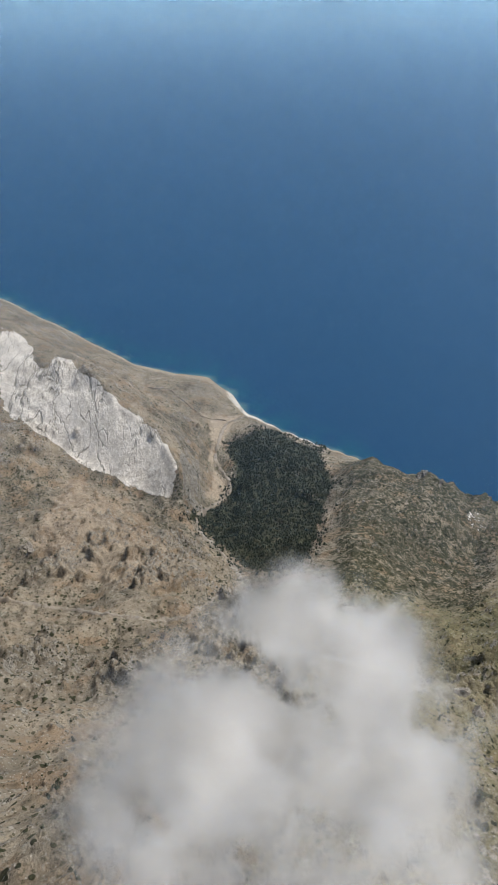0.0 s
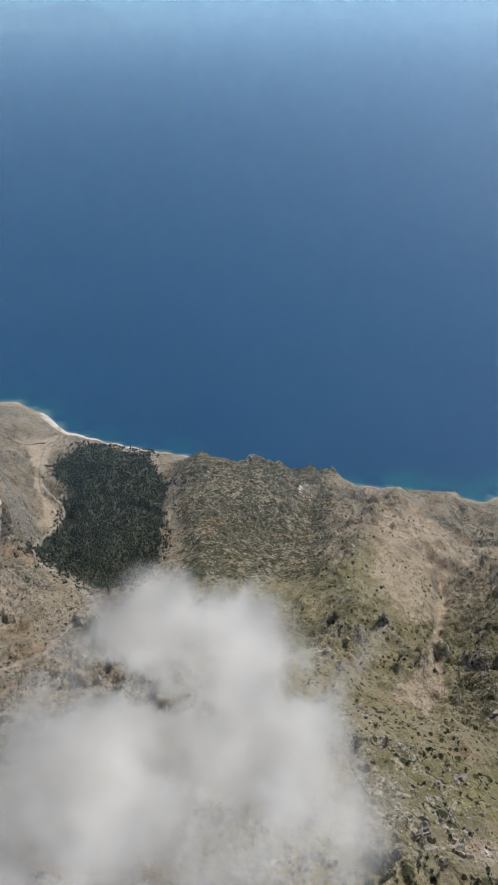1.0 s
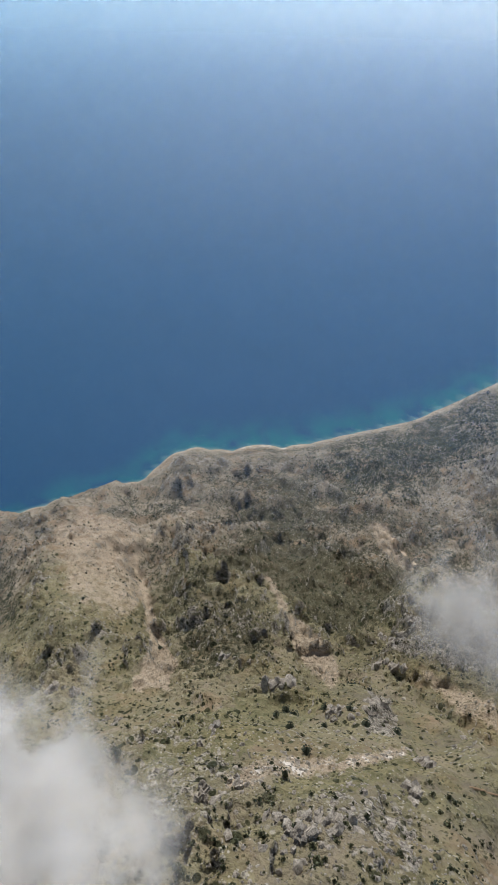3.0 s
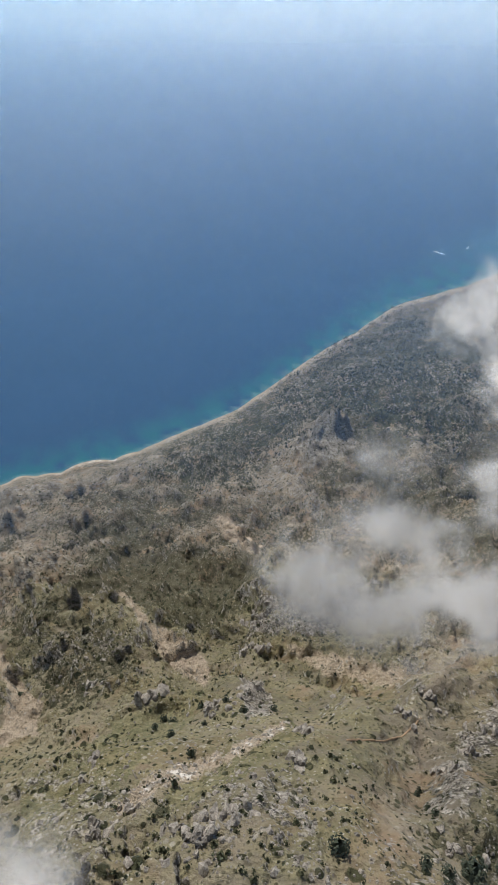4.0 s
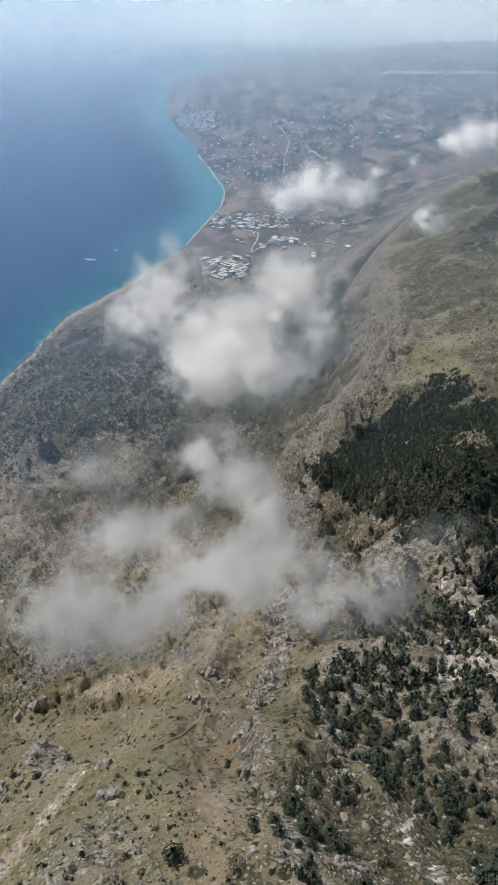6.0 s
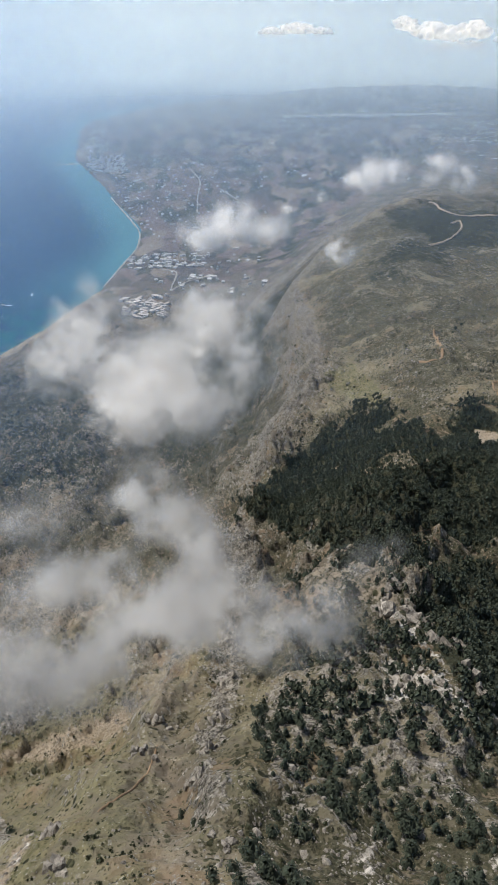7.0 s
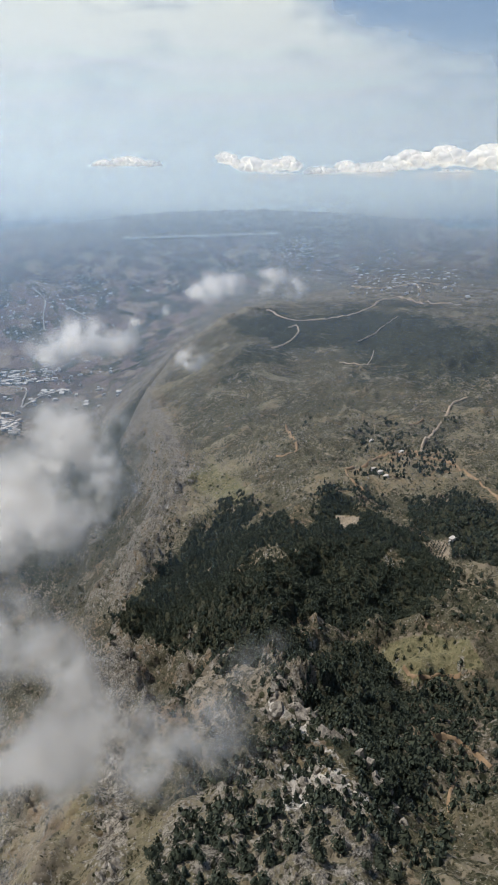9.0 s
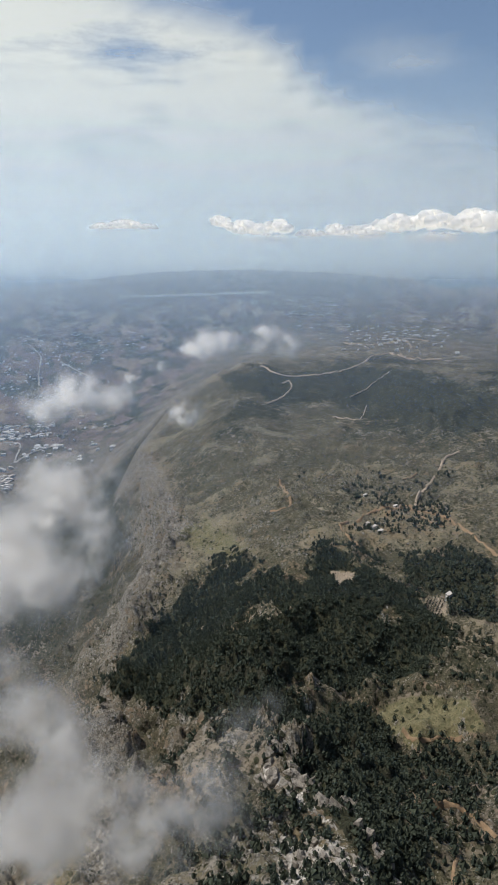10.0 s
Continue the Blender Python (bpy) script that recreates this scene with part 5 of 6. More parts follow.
# ---- houses ----
def house_mesh(rng, w, l, h):
    """Walls with a flat, slightly overhanging roof and a parapet."""
    def box(x0, x1, y0, y1, z0, z1):
        return [(x0, y0, z0), (x1, y0, z0), (x1, y1, z0), (x0, y1, z0), (x0, y0, z1), (x1, y0, z1), (x1, y1, z1), (x0, y1, z1)]
    faces = np.array([(0, 1, 5, 4), (1, 2, 6, 5), (2, 3, 7, 6), (3, 0, 4, 7), (4, 5, 6, 7)])
    body = np.array(box(-w / 2, w / 2, -l / 2, l / 2, -3, h))
    wing = np.array(box(-w / 2, w * 0.1, l * 0.5, l * 0.85, -3, h * 0.6))
    roof = np.array(box(-w / 2 - 0.4, w / 2 + 0.4, -l / 2 - 0.4, l / 2 + 0.4, h, h + 0.7))
    return np.concatenate([body, wing]), np.concatenate([faces, faces + 8]), roof, faces


def town(rng, outline_b, outline_e, count, sizes):
    """Places for houses inside a stretch of bearings and dips."""
    b, e = rng.uniform(*outline_b, count), rng.uniform(*outline_e, count)
    at = on_ground(b, e)
    keep = at[:, 2] > 2.5
    return at[keep], rng.uniform(*sizes, keep.sum())


rng = np.random.default_rng(5)
spots_h, size_h = town(rng, (106.0, 110.0), (-19.9, -18.2), 85, (16, 34))
for k, (at, sz) in enumerate(zip(spots_h, size_h)):
    turn = Matrix.Rotation(0.5 + 0.1 * rng.normal() + (math.pi / 2 if rng.random() < 0.4 else 0), 3, "Z")
    bv, bf, rv, rf = house_mesh(rng, sz * 0.45, sz, rng.uniform(5, 9))
    base = Vector(squeeze(np.array(at)))
    hotel = tagged(new("hotel_block", None), "white flat-roofed holiday block in a seaside resort", "building", "resort blocks")
    hotel.location = base
    for name, v, f, mat in (("walls", bv, bf, wall_mat), ("roof", rv, rf, roof_mat)):
        part_ob = link_mesh(name, np.array([turn @ Vector(p) for p in v]), f, mat, False)
        part_ob.parent = hotel
gathered, faces_all, at_n = [], [], 0
for ob_range, oe_range, n, sizes in (((107.0, 114), (-15.9, -14.8), 120, (9, 24)), ((104.4, 107.4), (-8.2, -7.0), 420, (8, 20)), ((104.4, 106.2), (-6.8, -4.8), 150, (9, 22)), ((106.5, 119), (-12.8, -7.2), 330, (7, 19)),
                                     ((140, 148.8), (-8.5, -6.7), 70, (12, 40)), ((130.5, 139), (-6.0, -4.4), 240, (11, 28)), ((118, 150), (-9, -4.6), 200, (9, 24)), ((112, 114.5), (-17, -16.6), 16, (14, 30)), ((108, 119), (-18.5, -13), 60, (10, 22))):
    for at, sz in zip(*town(rng, ob_range, oe_range, n, sizes)):
        bv, bf, rv, rf = house_mesh(rng, sz * rng.uniform(0.4, 0.8), sz, rng.uniform(4, 9))
        c, sn = math.cos(rng.uniform(0, 3.14)), math.sin(rng.uniform(0, 3.14))
        v = np.concatenate([bv, rv]) @ np.array([[c, -sn, 0], [sn, c, 0], [0, 0, 1]]) + at
        gathered.append(squeeze(v))
        faces_all.append(np.concatenate([bf, rf + len(bv)]) + at_n)
        at_n += len(v)
tagged(link_mesh("village_houses", np.concatenate(gathered), np.concatenate(faces_all), wall_mat, False), "scattered white houses and sheds of villages on the plain", "houses", kind="stuff")


def farmhouse(b, e, sz):
    at = on_ground(b, e)[0]
    bv, bf, rv, rf = house_mesh(rng, sz * 0.6, sz, 3.2)
    home = tagged(new("farmhouse", None), "small pale farmhouse among trees beside an earth track", "building", "farmhouses")
    home.location = Vector(squeeze(at))
    for name, v, f, mat in (("walls", bv, bf, wall_mat), ("roof", rv, rf, roof_mat)):
        part_ob = link_mesh(name, v, f, mat, False)
        part_ob.parent = home


for b, e in ((143.0, -23.9), (144.2, -24.6), (145.4, -22.4), (143.6, -24.3), (142.6, -21.6), (151.0, -29.2)):
    farmhouse(b, e, 8.0)


# ---- boats ----
def boat(b, e, heading, size):
    d = EYE[2] / math.tan(radians(-e))
    base = Vector(squeeze(np.array([d * math.sin(radians(b)), d * math.cos(radians(b)), 0.0])))
    thing = tagged(new("motor_boat", None), "white motor boat under way, trailing a pale wake", "boat", "boats off the shore")
    thing.matrix_world = Matrix.Translation(base) @ Matrix.Rotation(radians(heading), 4, "Z")
    half = [(-1, 0.24), (-0.6, 0.27), (0.1, 0.27), (0.6, 0.18), (1.0, 0.01)]
    v, f = [], []
    for x, w in half:
        v += [(x, -w, 0.16), (x, -w * 0.6, -0.12), (x, w * 0.6, -0.12), (x, w, 0.16)]
    for k in range(4):
        for q in range(4):
            a = 4 * k + q
            f.append((a, 4 * k + (q + 1) % 4, 4 * (k + 1) + (q + 1) % 4, a + 4))
    f += [(0, 3, 2, 1)]
    hull = link_mesh("hull", np.array(v) * size, np.array(f), wall_mat, False)
    cab = np.array([(x, y, z) for z in (0.16, 0.42) for x, y in ((-0.5, -0.17), (0.3, -0.15), (0.3, 0.15), (-0.5, 0.17))]) * size
    cabin = link_mesh("cabin", cab, np.array([(0, 1, 5, 4), (1, 2, 6, 5), (2, 3, 7, 6), (3, 0, 4, 7), (4, 5, 6, 7)]), wall_mat, False)
    wk = [(-0.9 - 0.5 * k, s * (0.15 + 0.10 * k * (1 - k / 9)), 0.02) for k in range(7) for s in (-1, 1)]
    wake = link_mesh("wake", np.array(wk) * size, np.array([(2 * k, 2 * k + 1, 2 * k + 3, 2 * k + 2) for k in range(6)])[:, ::-1], foam_mat)
    for o in (hull, cabin, wake):
        o.parent = thing


foam_mat = varied("sea_foam", (0.5, 0.6, 0.65), (0.8, 0.85, 0.88), 3.0)
boat(95.8, -17.85, 60, 11.0)
boat(98.4, -17.2, -20, 8.0)


# ---- a jetty off the far town ----
def jetty(b, e, length, width):
    """A stone jetty running out from the shore on piles of rubble."""
    d = EYE[2] / math.tan(radians(-e))
    root = np.array([d * math.sin(radians(b)), d * math.cos(radians(b)), 0.0])
    out = np.array([-math.cos(radians(b)), math.sin(radians(b)), 0.0])
    side = np.array([-out[1], out[0], 0.0])
    thing = tagged(new("jetty", None), "low pale stone jetty reaching into the sea off the town", "jetty")
    for name, x0, x1, half, z0, z1, mat in (("deck", -30, length, width / 2, 2.0, 5.0, tarmac_mat), ("rubble_foot", -30, length + 12, width, -3.0, 2.0, rock_mat)):
        v = np.array([root + out * x + side * y * (1.3 if z == z0 else 1.0) + np.array([0, 0, z]) for z in (z0, z1) for x, y in ((x0, -half), (x1, -half), (x1, half), (x0, half))])
        piece = link_mesh(name, squeeze(v), np.array([(0, 1, 5, 4), (1, 2, 6, 5), (2, 3, 7, 6), (3, 0, 4, 7), (4, 5, 6, 7)]), mat, False)
        piece.parent = thing


jetty(103.47, -7.53, 210.0, 22.0)


# ---- far islands ----
def island(crest, d, seed, label):
    """crest: bearing and dip of the skyline, left to right; it stands in the sea d metres off."""
    n = 60
    b = np.linspace(crest[0][0], crest[-1][0], n)
    top = EYE[2] + d * np.tan(np.radians(np.interp(b, [c[0] for c in crest], [c[1] for c in crest])))
    top = np.maximum(top + 40 * fractal(b, 0 * b, 1.2, 4, seed), -5)
    rows = []
    for k, (share, out) in enumerate(((-0.05, -2500), (0.35, -1600), (0.7, -800), (1.0, 0), (0.6, 900), (-0.05, 2200))):
        z = top * share + 45 * (0 < k < 5 and k != 3) * fractal(b, 0 * b + k, 0.6, 3, seed + k)
        rows.append(np.stack([(d + out) * np.sin(np.radians(b)), (d + out) * np.cos(np.radians(b)), z], -1))
    v = squeeze(np.concatenate(rows))
    f = np.array([(r * n + k, r * n + k + 1, (r + 1) * n + k + 1, (r + 1) * n + k) for r in range(5) for k in range(n - 1)])
    return tagged(link_mesh("island", v, f, ground_mat), label, "island")


island([(-3, -2.3), (2, -0.6), (5, -1.2), (8, -1.0), (11.5, -0.45), (13, -0.9), (15, -1.5), (18, -1.9), (20, -2.3)], 26000, 3, "mountainous island faint in the haze on the horizon")
island([(67.6, -2.9), (68.3, -2.65), (68.9, -2.65), (69.6, -2.9)], 18800, 5, "small islet faint in the haze")
island([(75.5, -2.7), (78, -2.35), (80.5, -2.4), (82, -2.25), (84, -2.4), (86, -2.7)], 20500, 7, "low island faint in the haze")
island([(110, -1.6), (113, -0.6), (116.8, -0.1), (119, -0.7), (121, -1.0), (124, -1.3), (126, -1.7)], 33000, 9, "mountainous island beyond the far shore, nearly lost in haze")


# ---- rocks ----
def boulder(rng, level=1):
    """A jagged block: a ball cut by random planes and roughened."""
    v, f = icosphere(level)
    v = v.copy()
    for _ in range(7):
        n = rng.normal(size=3)
        n /= np.linalg.norm(n)
        over = v @ n - rng.uniform(0.45, 0.8)
        v -= np.maximum(over, 0)[:, None] * n
    v *= 1 + 0.16 * rng.normal(size=(len(v), 1))
    return v * rng.uniform(0.7, 1.25, 3), f


def put_many(protos, at, size, turn, mesh_name, mat, label, category, smooth_shade=False, kind="stuff", tall=None):
    """Many small pieces joined into one mesh."""
    vs, fs, base = [], [], 0
    for k in range(len(at)):
        v, f = protos[k % len(protos)]
        c, sn = math.cos(turn[k]), math.sin(turn[k])
        q = v @ np.array([[c, sn, 0], [-sn, c, 0], [0, 0, 1]]) * size[k]
        if tall is not None:
            q[:, 2] *= tall[k]
        vs.append(q + at[k])
        fs.append(f + base)
        base += len(v)
    return tagged(link_mesh(mesh_name, np.concatenate(vs), np.concatenate(fs), mat, smooth_shade), label, category, kind=kind)


rng = np.random.default_rng(11)
stones = [boulder(rng) for _ in range(8)]
n = 64000
cb_, cd_ = rng.uniform(-30, 160, n), np.exp(rng.uniform(math.log(45), math.log(900), n))
cx, cy = cd_ * np.sin(np.radians(cb_)), cd_ * np.cos(np.radians(cb_))
cz = height(cx, cy)
ab, ae = ground_angle(cx, cy, cz)
chance = 0.07 + 0.36 * smooth(0.0, 0.4, fractal(cx, cy, 60, 3, 33)) + most(0.6 * zone(CRAG_W, ab, ae), 0.6 * zone(LIME_NEAR, ab, ae), 0.6 * zone(LIME_NEAR_W, ab, ae), 0.6 * zone(SPARSE_N, ab, ae), zone(WHITE_ROCKS, ab, ae), 0.8 * zone(ROCKY_TOP, ab, ae), zone(PALE_BAND, ab, ae), zone(SHADE_CREST, ab, ae))
pick = rng.random(n) < chance * 0.45 * (1 - most(zone(COAST_FOREST, ab, ae), zone(MEADOW, ab, ae), zone(NORTH_FOREST, ab, ae)))
at = np.stack([cx, cy, cz], -1)[pick]
far = cd_[pick]
size = np.clip(np.exp(rng.normal(math.log(0.36), 0.6, len(at))) * (1 + far / 420), 0.2, 3.0)
at[:, 2] -= 0.25 * size
put_many(stones, at, size, rng.uniform(0, 6.28, len(at)), "boulders", rock_mat, "grey limestone boulders strewn over the slopes", "boulders")


def outcrop(b, e, size, blocks, seed):
    """A crag of split blocks standing out of the slope."""
    r = np.random.default_rng(seed)
    at = on_ground(b, e)[0]
    crag = tagged(new("rock_outcrop", None), "weathered grey limestone crag with deep clefts on the slope", "rock", "crags")
    crag.location = at
    along = r.uniform(0, 3.14)
    for _ in range(blocks):
        v, f = boulder(r, 2)
        s = size * r.uniform(0.35, 0.8)
        o = r.normal(size=2) * size * np.array([1.0, 0.4])
        q = v * s * np.array([1, 0.8, r.uniform(0.9, 1.7)])
        q += 0.12 * s * np.stack([value_noise(q[:, 1] * 2 / s + k * 7.7, q[:, 2] * 2 / s, seed + k) for k in range(3)], -1)
        px, py = at[0] + o[0] * math.cos(along) - o[1] * math.sin(along), at[1] + o[0] * math.sin(along) + o[1] * math.cos(along)
        block = link_mesh("block", q + np.array([px, py, height(px, py)[0] - 0.25 * s]) - at, f, rock_mat, False)
        block.parent = crag
    return crag


CRAGS = [(65.0, -55.8, 6, 9), (67.9, -66.0, 3.0, 9), (69.5, -66.5, 2.6, 8), (39.9, -57.2, 4, 8), (80.2, -56.1, 5, 9), (79.0, -57.0, 4, 7), (54.7, -59.3, 3.5, 7), (57.7, -53.7, 5, 6), (73.7, -57.9, 3, 6), (79.9, -51.1, 8, 8),
         (34.5, -53.2, 6, 7), (52.0, -63.8, 3, 8), (86.2, -61.4, 3.5, 8), (75.6, -64.9, 3.5, 9), (87.9, -47.7, 11, 10), (92.4, -49.5, 9, 9), (81.8, -49.9, 8, 9)]
CRAGS_WEST = [(74.0, -57.3, 3.5, 6), (87.7, -59.0, 4, 7), (57.5, -63.1, 2.5, 7), (70.5, -66.2, 2.5, 8), (113.0, -54.8, 3.5, 9), (110.3, -58.0, 3, 8),
              (104.7, -54.0, 4, 8), (102.1, -56.1, 3.5, 8), (79.8, -53.0, 6, 8), (114.0, -63.1, 2.6, 7), (134.5, -43.3, 8, 9), (137.6, -44.8, 8, 10), (141.5, -46.1, 7, 9), (144.1, -47.7, 6, 8), (139.2, -48.9, 4, 8)]
CRAGS_NORTH = [(143.0, -49.3, 4, 8), (148.2, -49.7, 4, 7), (137.3, -50.0, 4, 8), (115.5, -47.6, 5, 8), (117.0, -45.5, 5, 7), (19.7, -58.4, 3, 6), (-20.9, -41.2, 10, 6), (-12.1, -51.7, 5, 6), (24.2, -36.6, 12, 6), (114.4, -51.8, 4, 8), (111.6, -56.6, 3, 8)]
for k, (b, e, size, blocks) in enumerate(CRAGS + CRAGS_WEST + CRAGS_NORTH):
    outcrop(b, e, size, blocks, 300 + k)


# ---- trees and scrub ----
def crown(rng, clumps, shape, leaf):
    """A crown of height 1: a dark core and leafy clumps round it, uneven in outline."""
    v, f = [], []
    seg = 5 if clumps > 8 else 4
    prof = ((0.06, 0.18), (0.38, 0.24), (0.97, 0.01)) if shape == "cone" else ((0.08, 0.16), (0.45, 0.38), (0.90, 0.10))
    for h, r in prof:
        for k in range(seg):
            a = 6.283 * k / seg + h * 2
            rr = r * rng.uniform(0.75, 1.1)
            v.append((rr * math.cos(a), rr * math.sin(a), h + rng.uniform(-0.03, 0.03)))
    for q in range(len(prof) - 1):
        for k in range(seg):
            a, b2 = q * seg + k, q * seg + (k + 1) % seg
            f += [(a, b2, b2 + seg), (a, b2 + seg, a + seg)]
    for _ in range(clumps):
        h = rng.uniform(0.04, 0.98)
        if shape == "cone":
            r = 0.30 * (1 - h) ** 0.75 + 0.01
        else:
            r = 0.46 * math.sqrt(max(0.02, 1 - ((h - 0.48) / 0.54) ** 2))
        r *= rng.uniform(0.7, 1.12)
        a = rng.uniform(0, 6.283)
        c = np.array((r * math.cos(a), r * math.sin(a), h))
        out = np.array((math.cos(a), math.sin(a), rng.uniform(-0.5, 0.6)))
        side = np.array((-math.sin(a), math.cos(a), rng.uniform(-0.4, 0.4)))
        up = np.cross(out, side)
        s = leaf * rng.uniform(0.6, 1.3)
        n0 = len(v)
        v += [tuple(c - side * s), tuple(c + up * s * 0.8 - out * s * 0.3), tuple(c + side * s), tuple(c - up * s * 0.8 - out * s * 0.2), tuple(c + out * s * 0.75)]
        f += [(n0, n0 + 4, n0 + 1), (n0 + 1, n0 + 4, n0 + 2), (n0 + 2, n0 + 4, n0 + 3), (n0 + 3, n0 + 4, n0)] if clumps > 8 else [(n0, n0 + 4, n0 + 1), (n0 + 2, n0 + 4, n0 + 3)]
    return np.array(v), np.array(f)


def trunk_mesh(rng):
    v, f = [], []
    for h, r in ((-0.05, 0.035), (0.25, 0.026), (0.55, 0.014)):
        for k in range(5):
            v.append((r * math.cos(k * 1.2566) + 0.02 * h, r * math.sin(k * 1.2566), h))
    for q in range(2):
        for k in range(5):
            f.append((q * 5 + k, q * 5 + (k + 1) % 5, q * 5 + 5 + (k + 1) % 5, q * 5 + 5 + k))
    return np.array(v), np.array(f)


rng = np.random.default_rng(21)
pines = [crown(rng, 8, "cone", 0.16) for _ in range(7)]
oaks = [crown(rng, 8, "round", 0.21) for _ in range(6)]
bushes = [crown(rng, 6, "round", 0.20) for _ in range(6)]
fine_pine = [crown(rng, 95, "cone", 0.062) for _ in range(4)]
fine_oak = [crown(rng, 110, "round", 0.075) for _ in range(4)]


def scatter(b_range, d_range, step, seed):
    """Jittered places over a stretch of the map, with their bearing, dip and height."""
    r = np.random.default_rng(seed)
    n = int(radians(b_range[1] - b_range[0]) * (d_range[1] ** 2 - d_range[0] ** 2) / 2 / step ** 2)
    b, d = r.uniform(*b_range, n), np.sqrt(r.uniform(d_range[0] ** 2, d_range[1] ** 2, n))
    x, y = d * np.sin(np.radians(b)), d * np.cos(np.radians(b))
    z = height(x, y)
    b, e = ground_angle(x, y, z)
    return r, np.stack([x, y, z], -1), b, e


def thin(at, gap):
    """Drops places that crowd one another."""
    cell, keep = {}, []
    for k, (x, y, _) in enumerate(at):
        key = (int(x // gap), int(y // gap))
        if key not in cell:
            cell[key] = 1
            keep.append(k)
    return np.array(keep, int)


wood_at, wood_size, wood_kind = [], [], []


def wood(b_range, d_range, step, chance, heights, cone, seed):
    r, at, b, e = scatter(b_range, d_range, step, seed)
    at = at[r.random(len(at)) < chance(at[:, 0], at[:, 1], b, e)]
    at = at[thin(at, step * 0.75)]
    wood_at.append(at)
    wood_size.append(r.uniform(*heights, len(at)))
    wood_kind.append(r.random(len(at)) < cone)


open_glades = lambda x, y, b, e: 1 - most(zone(CLEARING, b, e, 0.15, 0.2), zone(MEADOW, b, e, 0.2, 0.2), zone(ORCHARD_PLOT, b, e, 0.15, 0.1), 0.75 * zone(CLIFF_BAND, b, e, 0.4, 0.6), 0.5 * zone(WHITE_ROCKS, b, e, 0.5, 0.8))
wood((114, 153), (210, 1000), 3.2, lambda x, y, b, e: zone(NORTH_FOREST, b, e, 0.5, 1.7) * open_glades(x, y, b, e) * (1 - 0.9 * smooth(0.24, 0.42, fractal(x, y, 45, 3, 71))), (3.6, 6.2), 0.35, 1)
wood((145, 157), (560, 1000), 5.2, lambda x, y, b, e: zone(FOREST_BLOCK, b, e, 0.2, 0.5) * open_glades(x, y, b, e), (4.5, 7.5), 0.4, 2)
wood((-4, 16), (560, 1380), 4.7, lambda x, y, b, e: zone(COAST_FOREST, b, e, 0.7, 1.6) * (1 - 0.6 * smooth(0.1, 0.4, fractal(x, y, 70, 3, 70)) * smooth(-39, -37, e)), (3.6, 5.8), 0.3, 3)
wood((113, 160), (62, 330), 4.2, lambda x, y, b, e: 0.9 * zone(SPARSE_N, b, e, 1.0, 1.2) * smooth(-0.4, 0.15, fractal(x, y, 38, 3, 72)), (2.6, 5.3), 0.35, 4)
wood((122, 155), (150, 420), 4.8, lambda x, y, b, e: 0.9 * smooth(-58, -53, e) * smooth(-38, -41, e) * smooth(116, 130, b) * smooth(-0.45, 0.1, fractal(x, y, 30, 3, 73)) * open_glades(x, y, b, e), (3.5, 7), 0.5, 5)
wood((147, 160), (250, 700), 5.5, lambda x, y, b, e: open_glades(x, y, b, e) * most(0.9 * zone(RIGHT_WOODS, b, e, 0.3, 0.5), 0.85 * smooth(145, 148, b) * smooth(-53, -49, e) * smooth(-40.5, -42, e) * (1 - 0.8 * zone(OLIVES, b, e, 0.4, 0.6)), 0.55 * zone(OLIVES, b, e, 0.5, 0.6), 0.3 * zone(RIGHT_SCRUB, b, e, 0.5, 0.6)), (4, 8), 0.5, 6)
wood((136, 156), (760, 1500), 7.0, lambda x, y, b, e: 0.5 * zone(DRY_FIELDS, b, e, 0.8, 1.0) * smooth(0.0, 0.4, fractal(x, y, 60, 3, 74)) + 0.3 * smooth(-27, -24, e) * smooth(-18, -22, e) * smooth(0.1, 0.4, fractal(x, y, 90, 3, 75)), (4.5, 8), 0.3, 7)
wood((82, 114), (900, 2700), 9.0, lambda x, y, b, e: most(0.8 * zone(DARK_COAST, b, e, 1.2, 1.5), 0.35 * smooth(84, 90, b) * smooth(-34, -31, e)) * smooth(-0.4, 0.15, fractal(x, y, 120, 3, 76)), (3.5, 6), 0.15, 8)
wood((-28, 112), (120, 1500), 17.0, lambda x, y, b, e: 0.16 * smooth(-0.1, 0.5, fractal(x, y, 160, 3, 78)) * (1 - zone(WHITE_FACE, b, e)) * (e > -70), (2.6, 4.6), 0.1, 9)
wood((112, 128), (1000, 2400), 8.5, lambda x, y, b, e: 0.45 * smooth(0.0, 0.3, fractal(x, y, 110, 3, 79)) * smooth(120, 113, b), (2.5, 4.5), 0.1, 10)
lone = on_ground(*zip((96.2, -66.6), (69.7, -60.8), (107.0, -60.9), (111.3, -65.1), (118.6, -55.4), (122.0, -53.0), (118.9, -55.9), (118.2, -59.5), (106.8, -61.2), (110.1, -61.8), (120.2, -50.6), (110.5, -36.0), (111.6, -65.5), (48.2, -52.4), (108.8, -61.6)))
wood_at.append(lone)
wood_size.append(np.array([5.2, 4.2, 3.0, 3.4, 5.0, 5.2, 4.6, 3.0, 2.4, 2.6, 4.5, 8.0, 3.0, 5.5, 2.2]))
wood_kind.append(np.zeros(len(lone), bool))
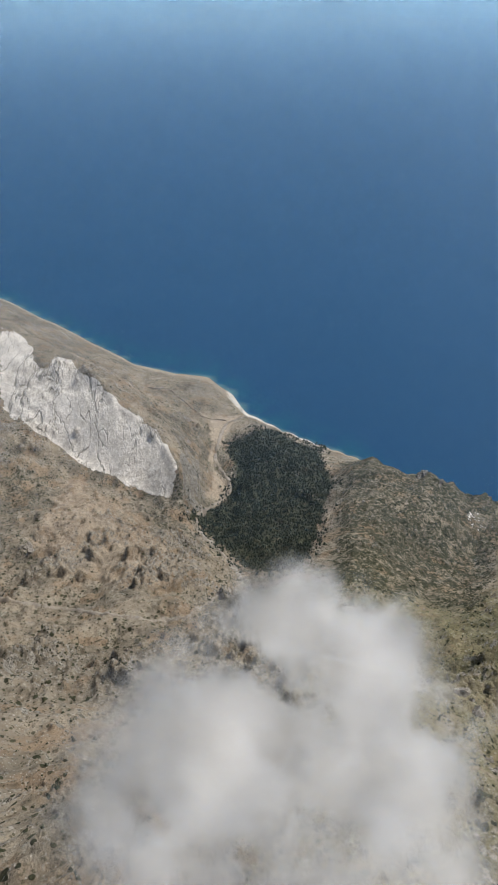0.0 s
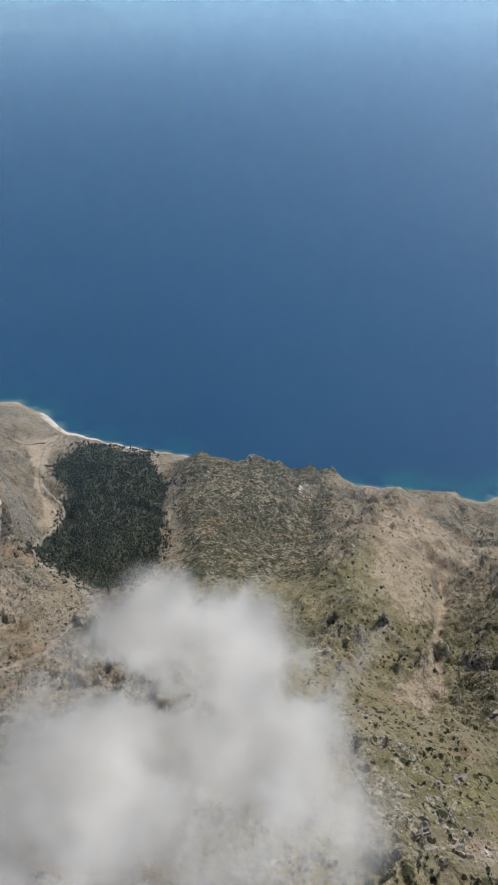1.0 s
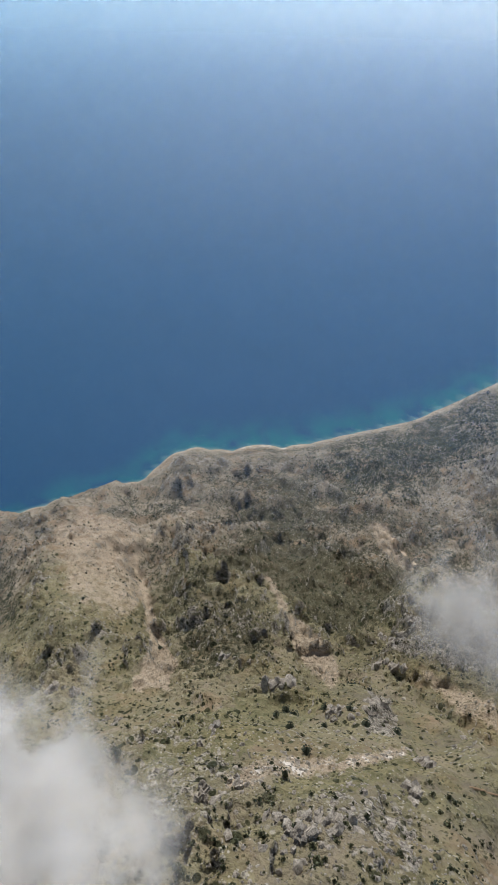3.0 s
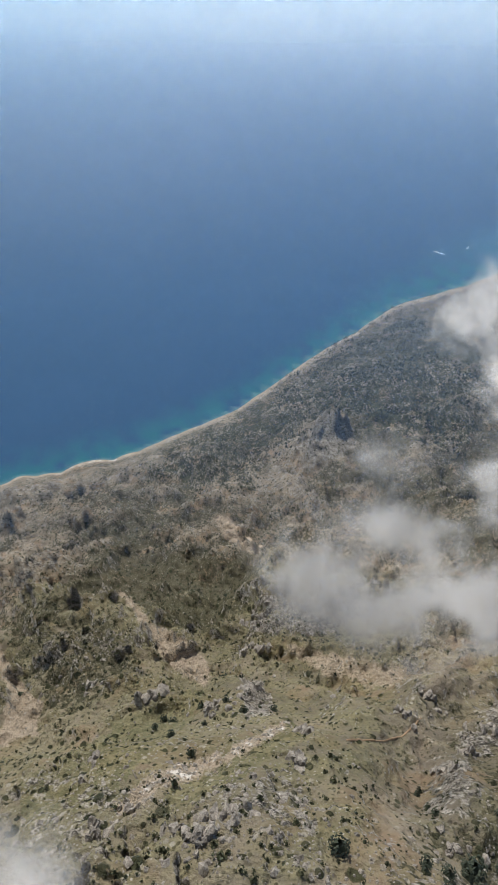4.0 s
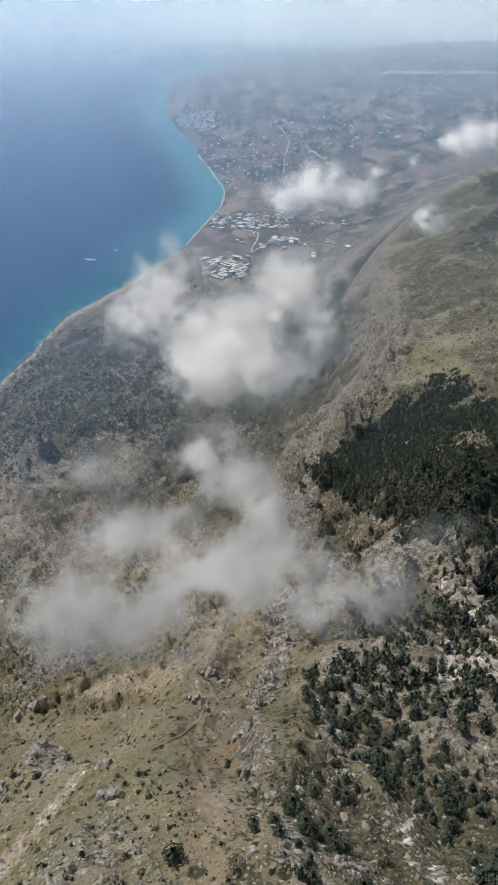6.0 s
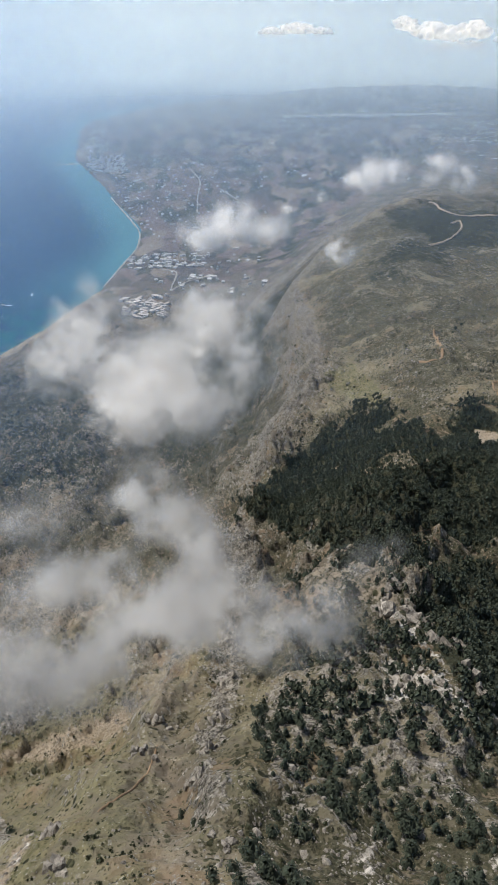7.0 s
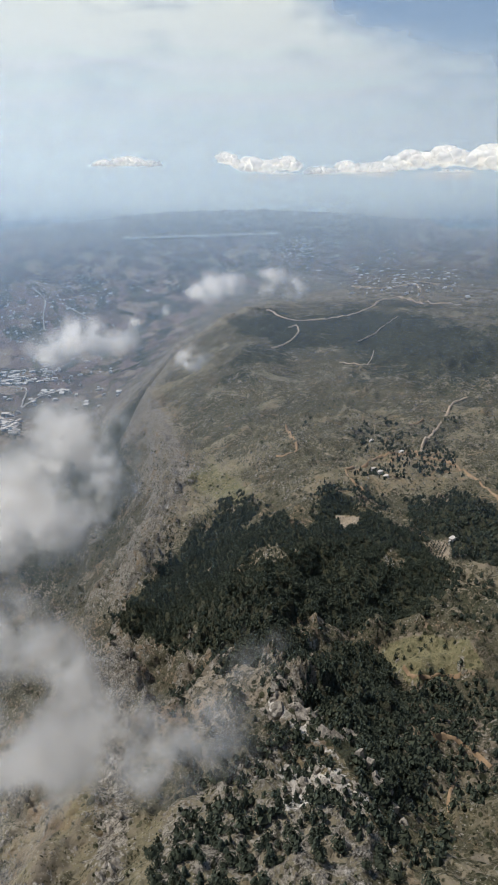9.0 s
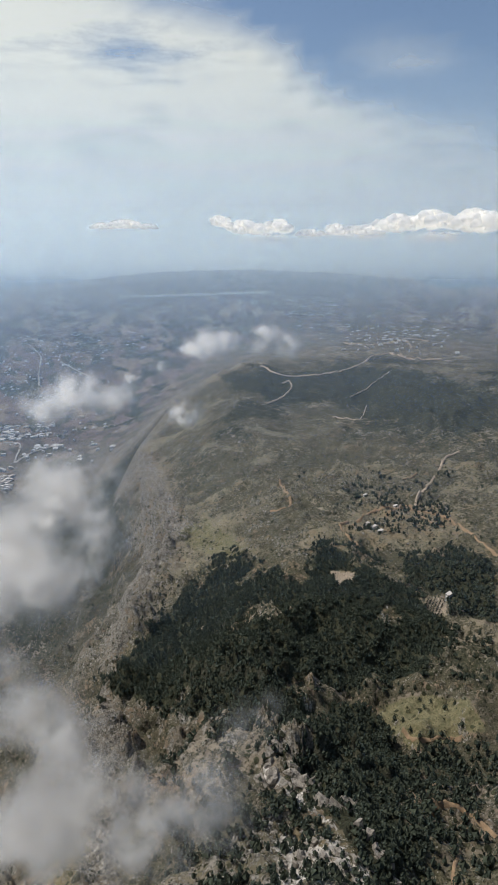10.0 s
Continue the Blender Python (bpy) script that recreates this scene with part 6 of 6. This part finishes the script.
# trees round the meadow, and an orchard in rows
MEADOW_TREES = [(149.2, -37.7), (150.3, -37.7), (150.8, -37.0), (149.7, -38.2), (148.7, -36.9), (149.4, -38.6), (147.8, -39.5), (148.6, -40.1), (149.6, -40.4), (152.6, -37.5), (151.7, -38.0), (153.5, -38.9), (146.9, -39.5), (150.6, -40.1), (151.7, -40.0)]
meadow_trees = on_ground(*zip(*MEADOW_TREES))
rows_b, rows_e = np.meshgrid(np.linspace(148.7, 150.4, 7), np.linspace(-29.6, -30.8, 8))
grove = on_ground((rows_b + 0.35 * (rows_e + 30.2)).ravel(), rows_e.ravel())
wood_at += [meadow_trees, grove]
wood_size += [np.linspace(4.0, 6.2, len(meadow_trees)), np.full(len(grove), 2.3)]
wood_kind += [np.zeros(len(meadow_trees), bool), np.zeros(len(grove), bool)]
wood_at, wood_size, wood_kind = np.concatenate(wood_at), np.concatenate(wood_size), np.concatenate(wood_kind)
wood_at[:, 2] -= 0.15
wide = np.random.default_rng(9).uniform(0.8, 1.3, len(wood_at))
spin = np.random.default_rng(8).uniform(0, 6.28, len(wood_at))
near_order = np.argsort(np.hypot(wood_at[:, 0], wood_at[:, 1]))
single = near_order[:300]
rest = near_order[300:]
for is_cone, protos, mat, name, label in ((True, pines, pine_mat, "conifer_wood", "dense dark green pines and cypresses covering the slopes"), (False, oaks, oak_mat, "evergreen_wood", "dark round evergreen oaks and junipers scattered over the slopes")):
    sel = rest[wood_kind[rest] == is_cone]
    put_many(protos, wood_at[sel], wood_size[sel] * wide[sel], spin[sel], name, mat, label, "trees", tall=1 / wide[sel])

tv, tf = trunk_mesh(rng)
trunk_data = link_mesh("trunk", tv, tf, bark_mat)
kinds = []
for protos, mat, label in ((fine_pine, pine_mat, "slender dark green conifer on the rocky slope"), (fine_oak, oak_mat, "round dark evergreen tree among pale rocks")):
    made = []
    for v, f in protos:
        tree = tagged(new("tree", None), label, "tree", "trees on the near slope")
        leaves = link_mesh("crown", v, f, mat, False)
        stem = bpy.data.objects.new("trunk", trunk_data.data)
        scene.collection.objects.link(stem)
        leaves.parent = stem.parent = tree
        made.append(tree)
    kinds.append(made)
bpy.data.objects.remove(trunk_data)
first = set()
for k, w in enumerate(single):
    proto = kinds[0 if wood_kind[w] else 1][k % 4]
    place = Matrix.LocRotScale(Vector(wood_at[w]), Euler((0, 0, spin[w])), None)
    tree = proto if proto.name not in first else copy_thing(proto, place)
    first.add(proto.name)
    tree.matrix_basis = place @ Matrix.Diagonal((wood_size[w] * wide[w], wood_size[w] * wide[w], wood_size[w], 1))
for made in kinds:
    for tree in made:
        if tree.name not in first:
            for o in (*tree.children, tree):
                bpy.data.objects.remove(o)

# low scrub
r, n = np.random.default_rng(31), 110000
sb_, sd_ = r.uniform(-30, 160, n), np.exp(r.uniform(math.log(50), math.log(2300), n))
sx, sy = sd_ * np.sin(np.radians(sb_)), sd_ * np.cos(np.radians(sb_))
sz_ = height(sx, sy)
ab, ae = ground_angle(sx, sy, sz_)
chance = 0.10 + 0.25 * smooth(-0.1, 0.4, fractal(sx, sy, 70, 3, 81)) + most(0.5 * zone(MAQUIS_MID, ab, ae, 1.0, 1.5), 0.5 * zone(MAQUIS_W, ab, ae, 1.0, 1.5), 0.4 * zone(DARK_COAST, ab, ae, 1.0, 1.5), 0.4 * zone(OLIVES, ab, ae), 0.5 * zone(RIGHT_SCRUB, ab, ae), 0.3 * zone(CRAG_W, ab, ae), 0.35 * zone(DARK_HILL, ab, ae))
chance = chance * (sz_ > 6) * (1 - most(zone(WHITE_FACE, ab, ae), zone(MEADOW, ab, ae), zone(CLEARING, ab, ae), zone(SCREE_C, ab, ae), zone(SCREE_D, ab, ae), zone(COAST_FOREST, ab, ae), 0.8 * zone(NORTH_FOREST, ab, ae)))
pick = r.random(n) < chance * (0.18 + 0.5 * smooth(120, 420, sd_))
at = np.stack([sx, sy, sz_ - 0.1], -1)[pick]
size = np.exp(r.normal(math.log(1.05), 0.4, len(at))) * (1 + sd_[pick] / 700)
put_many(bushes, at, np.clip(size, 0.5, 4.5), r.uniform(0, 6.28, len(at)), "scrub", shrub_mat, "low green and grey-green scrub dotted over the hillsides", "scrub", tall=r.uniform(0.6, 0.95, len(at)))
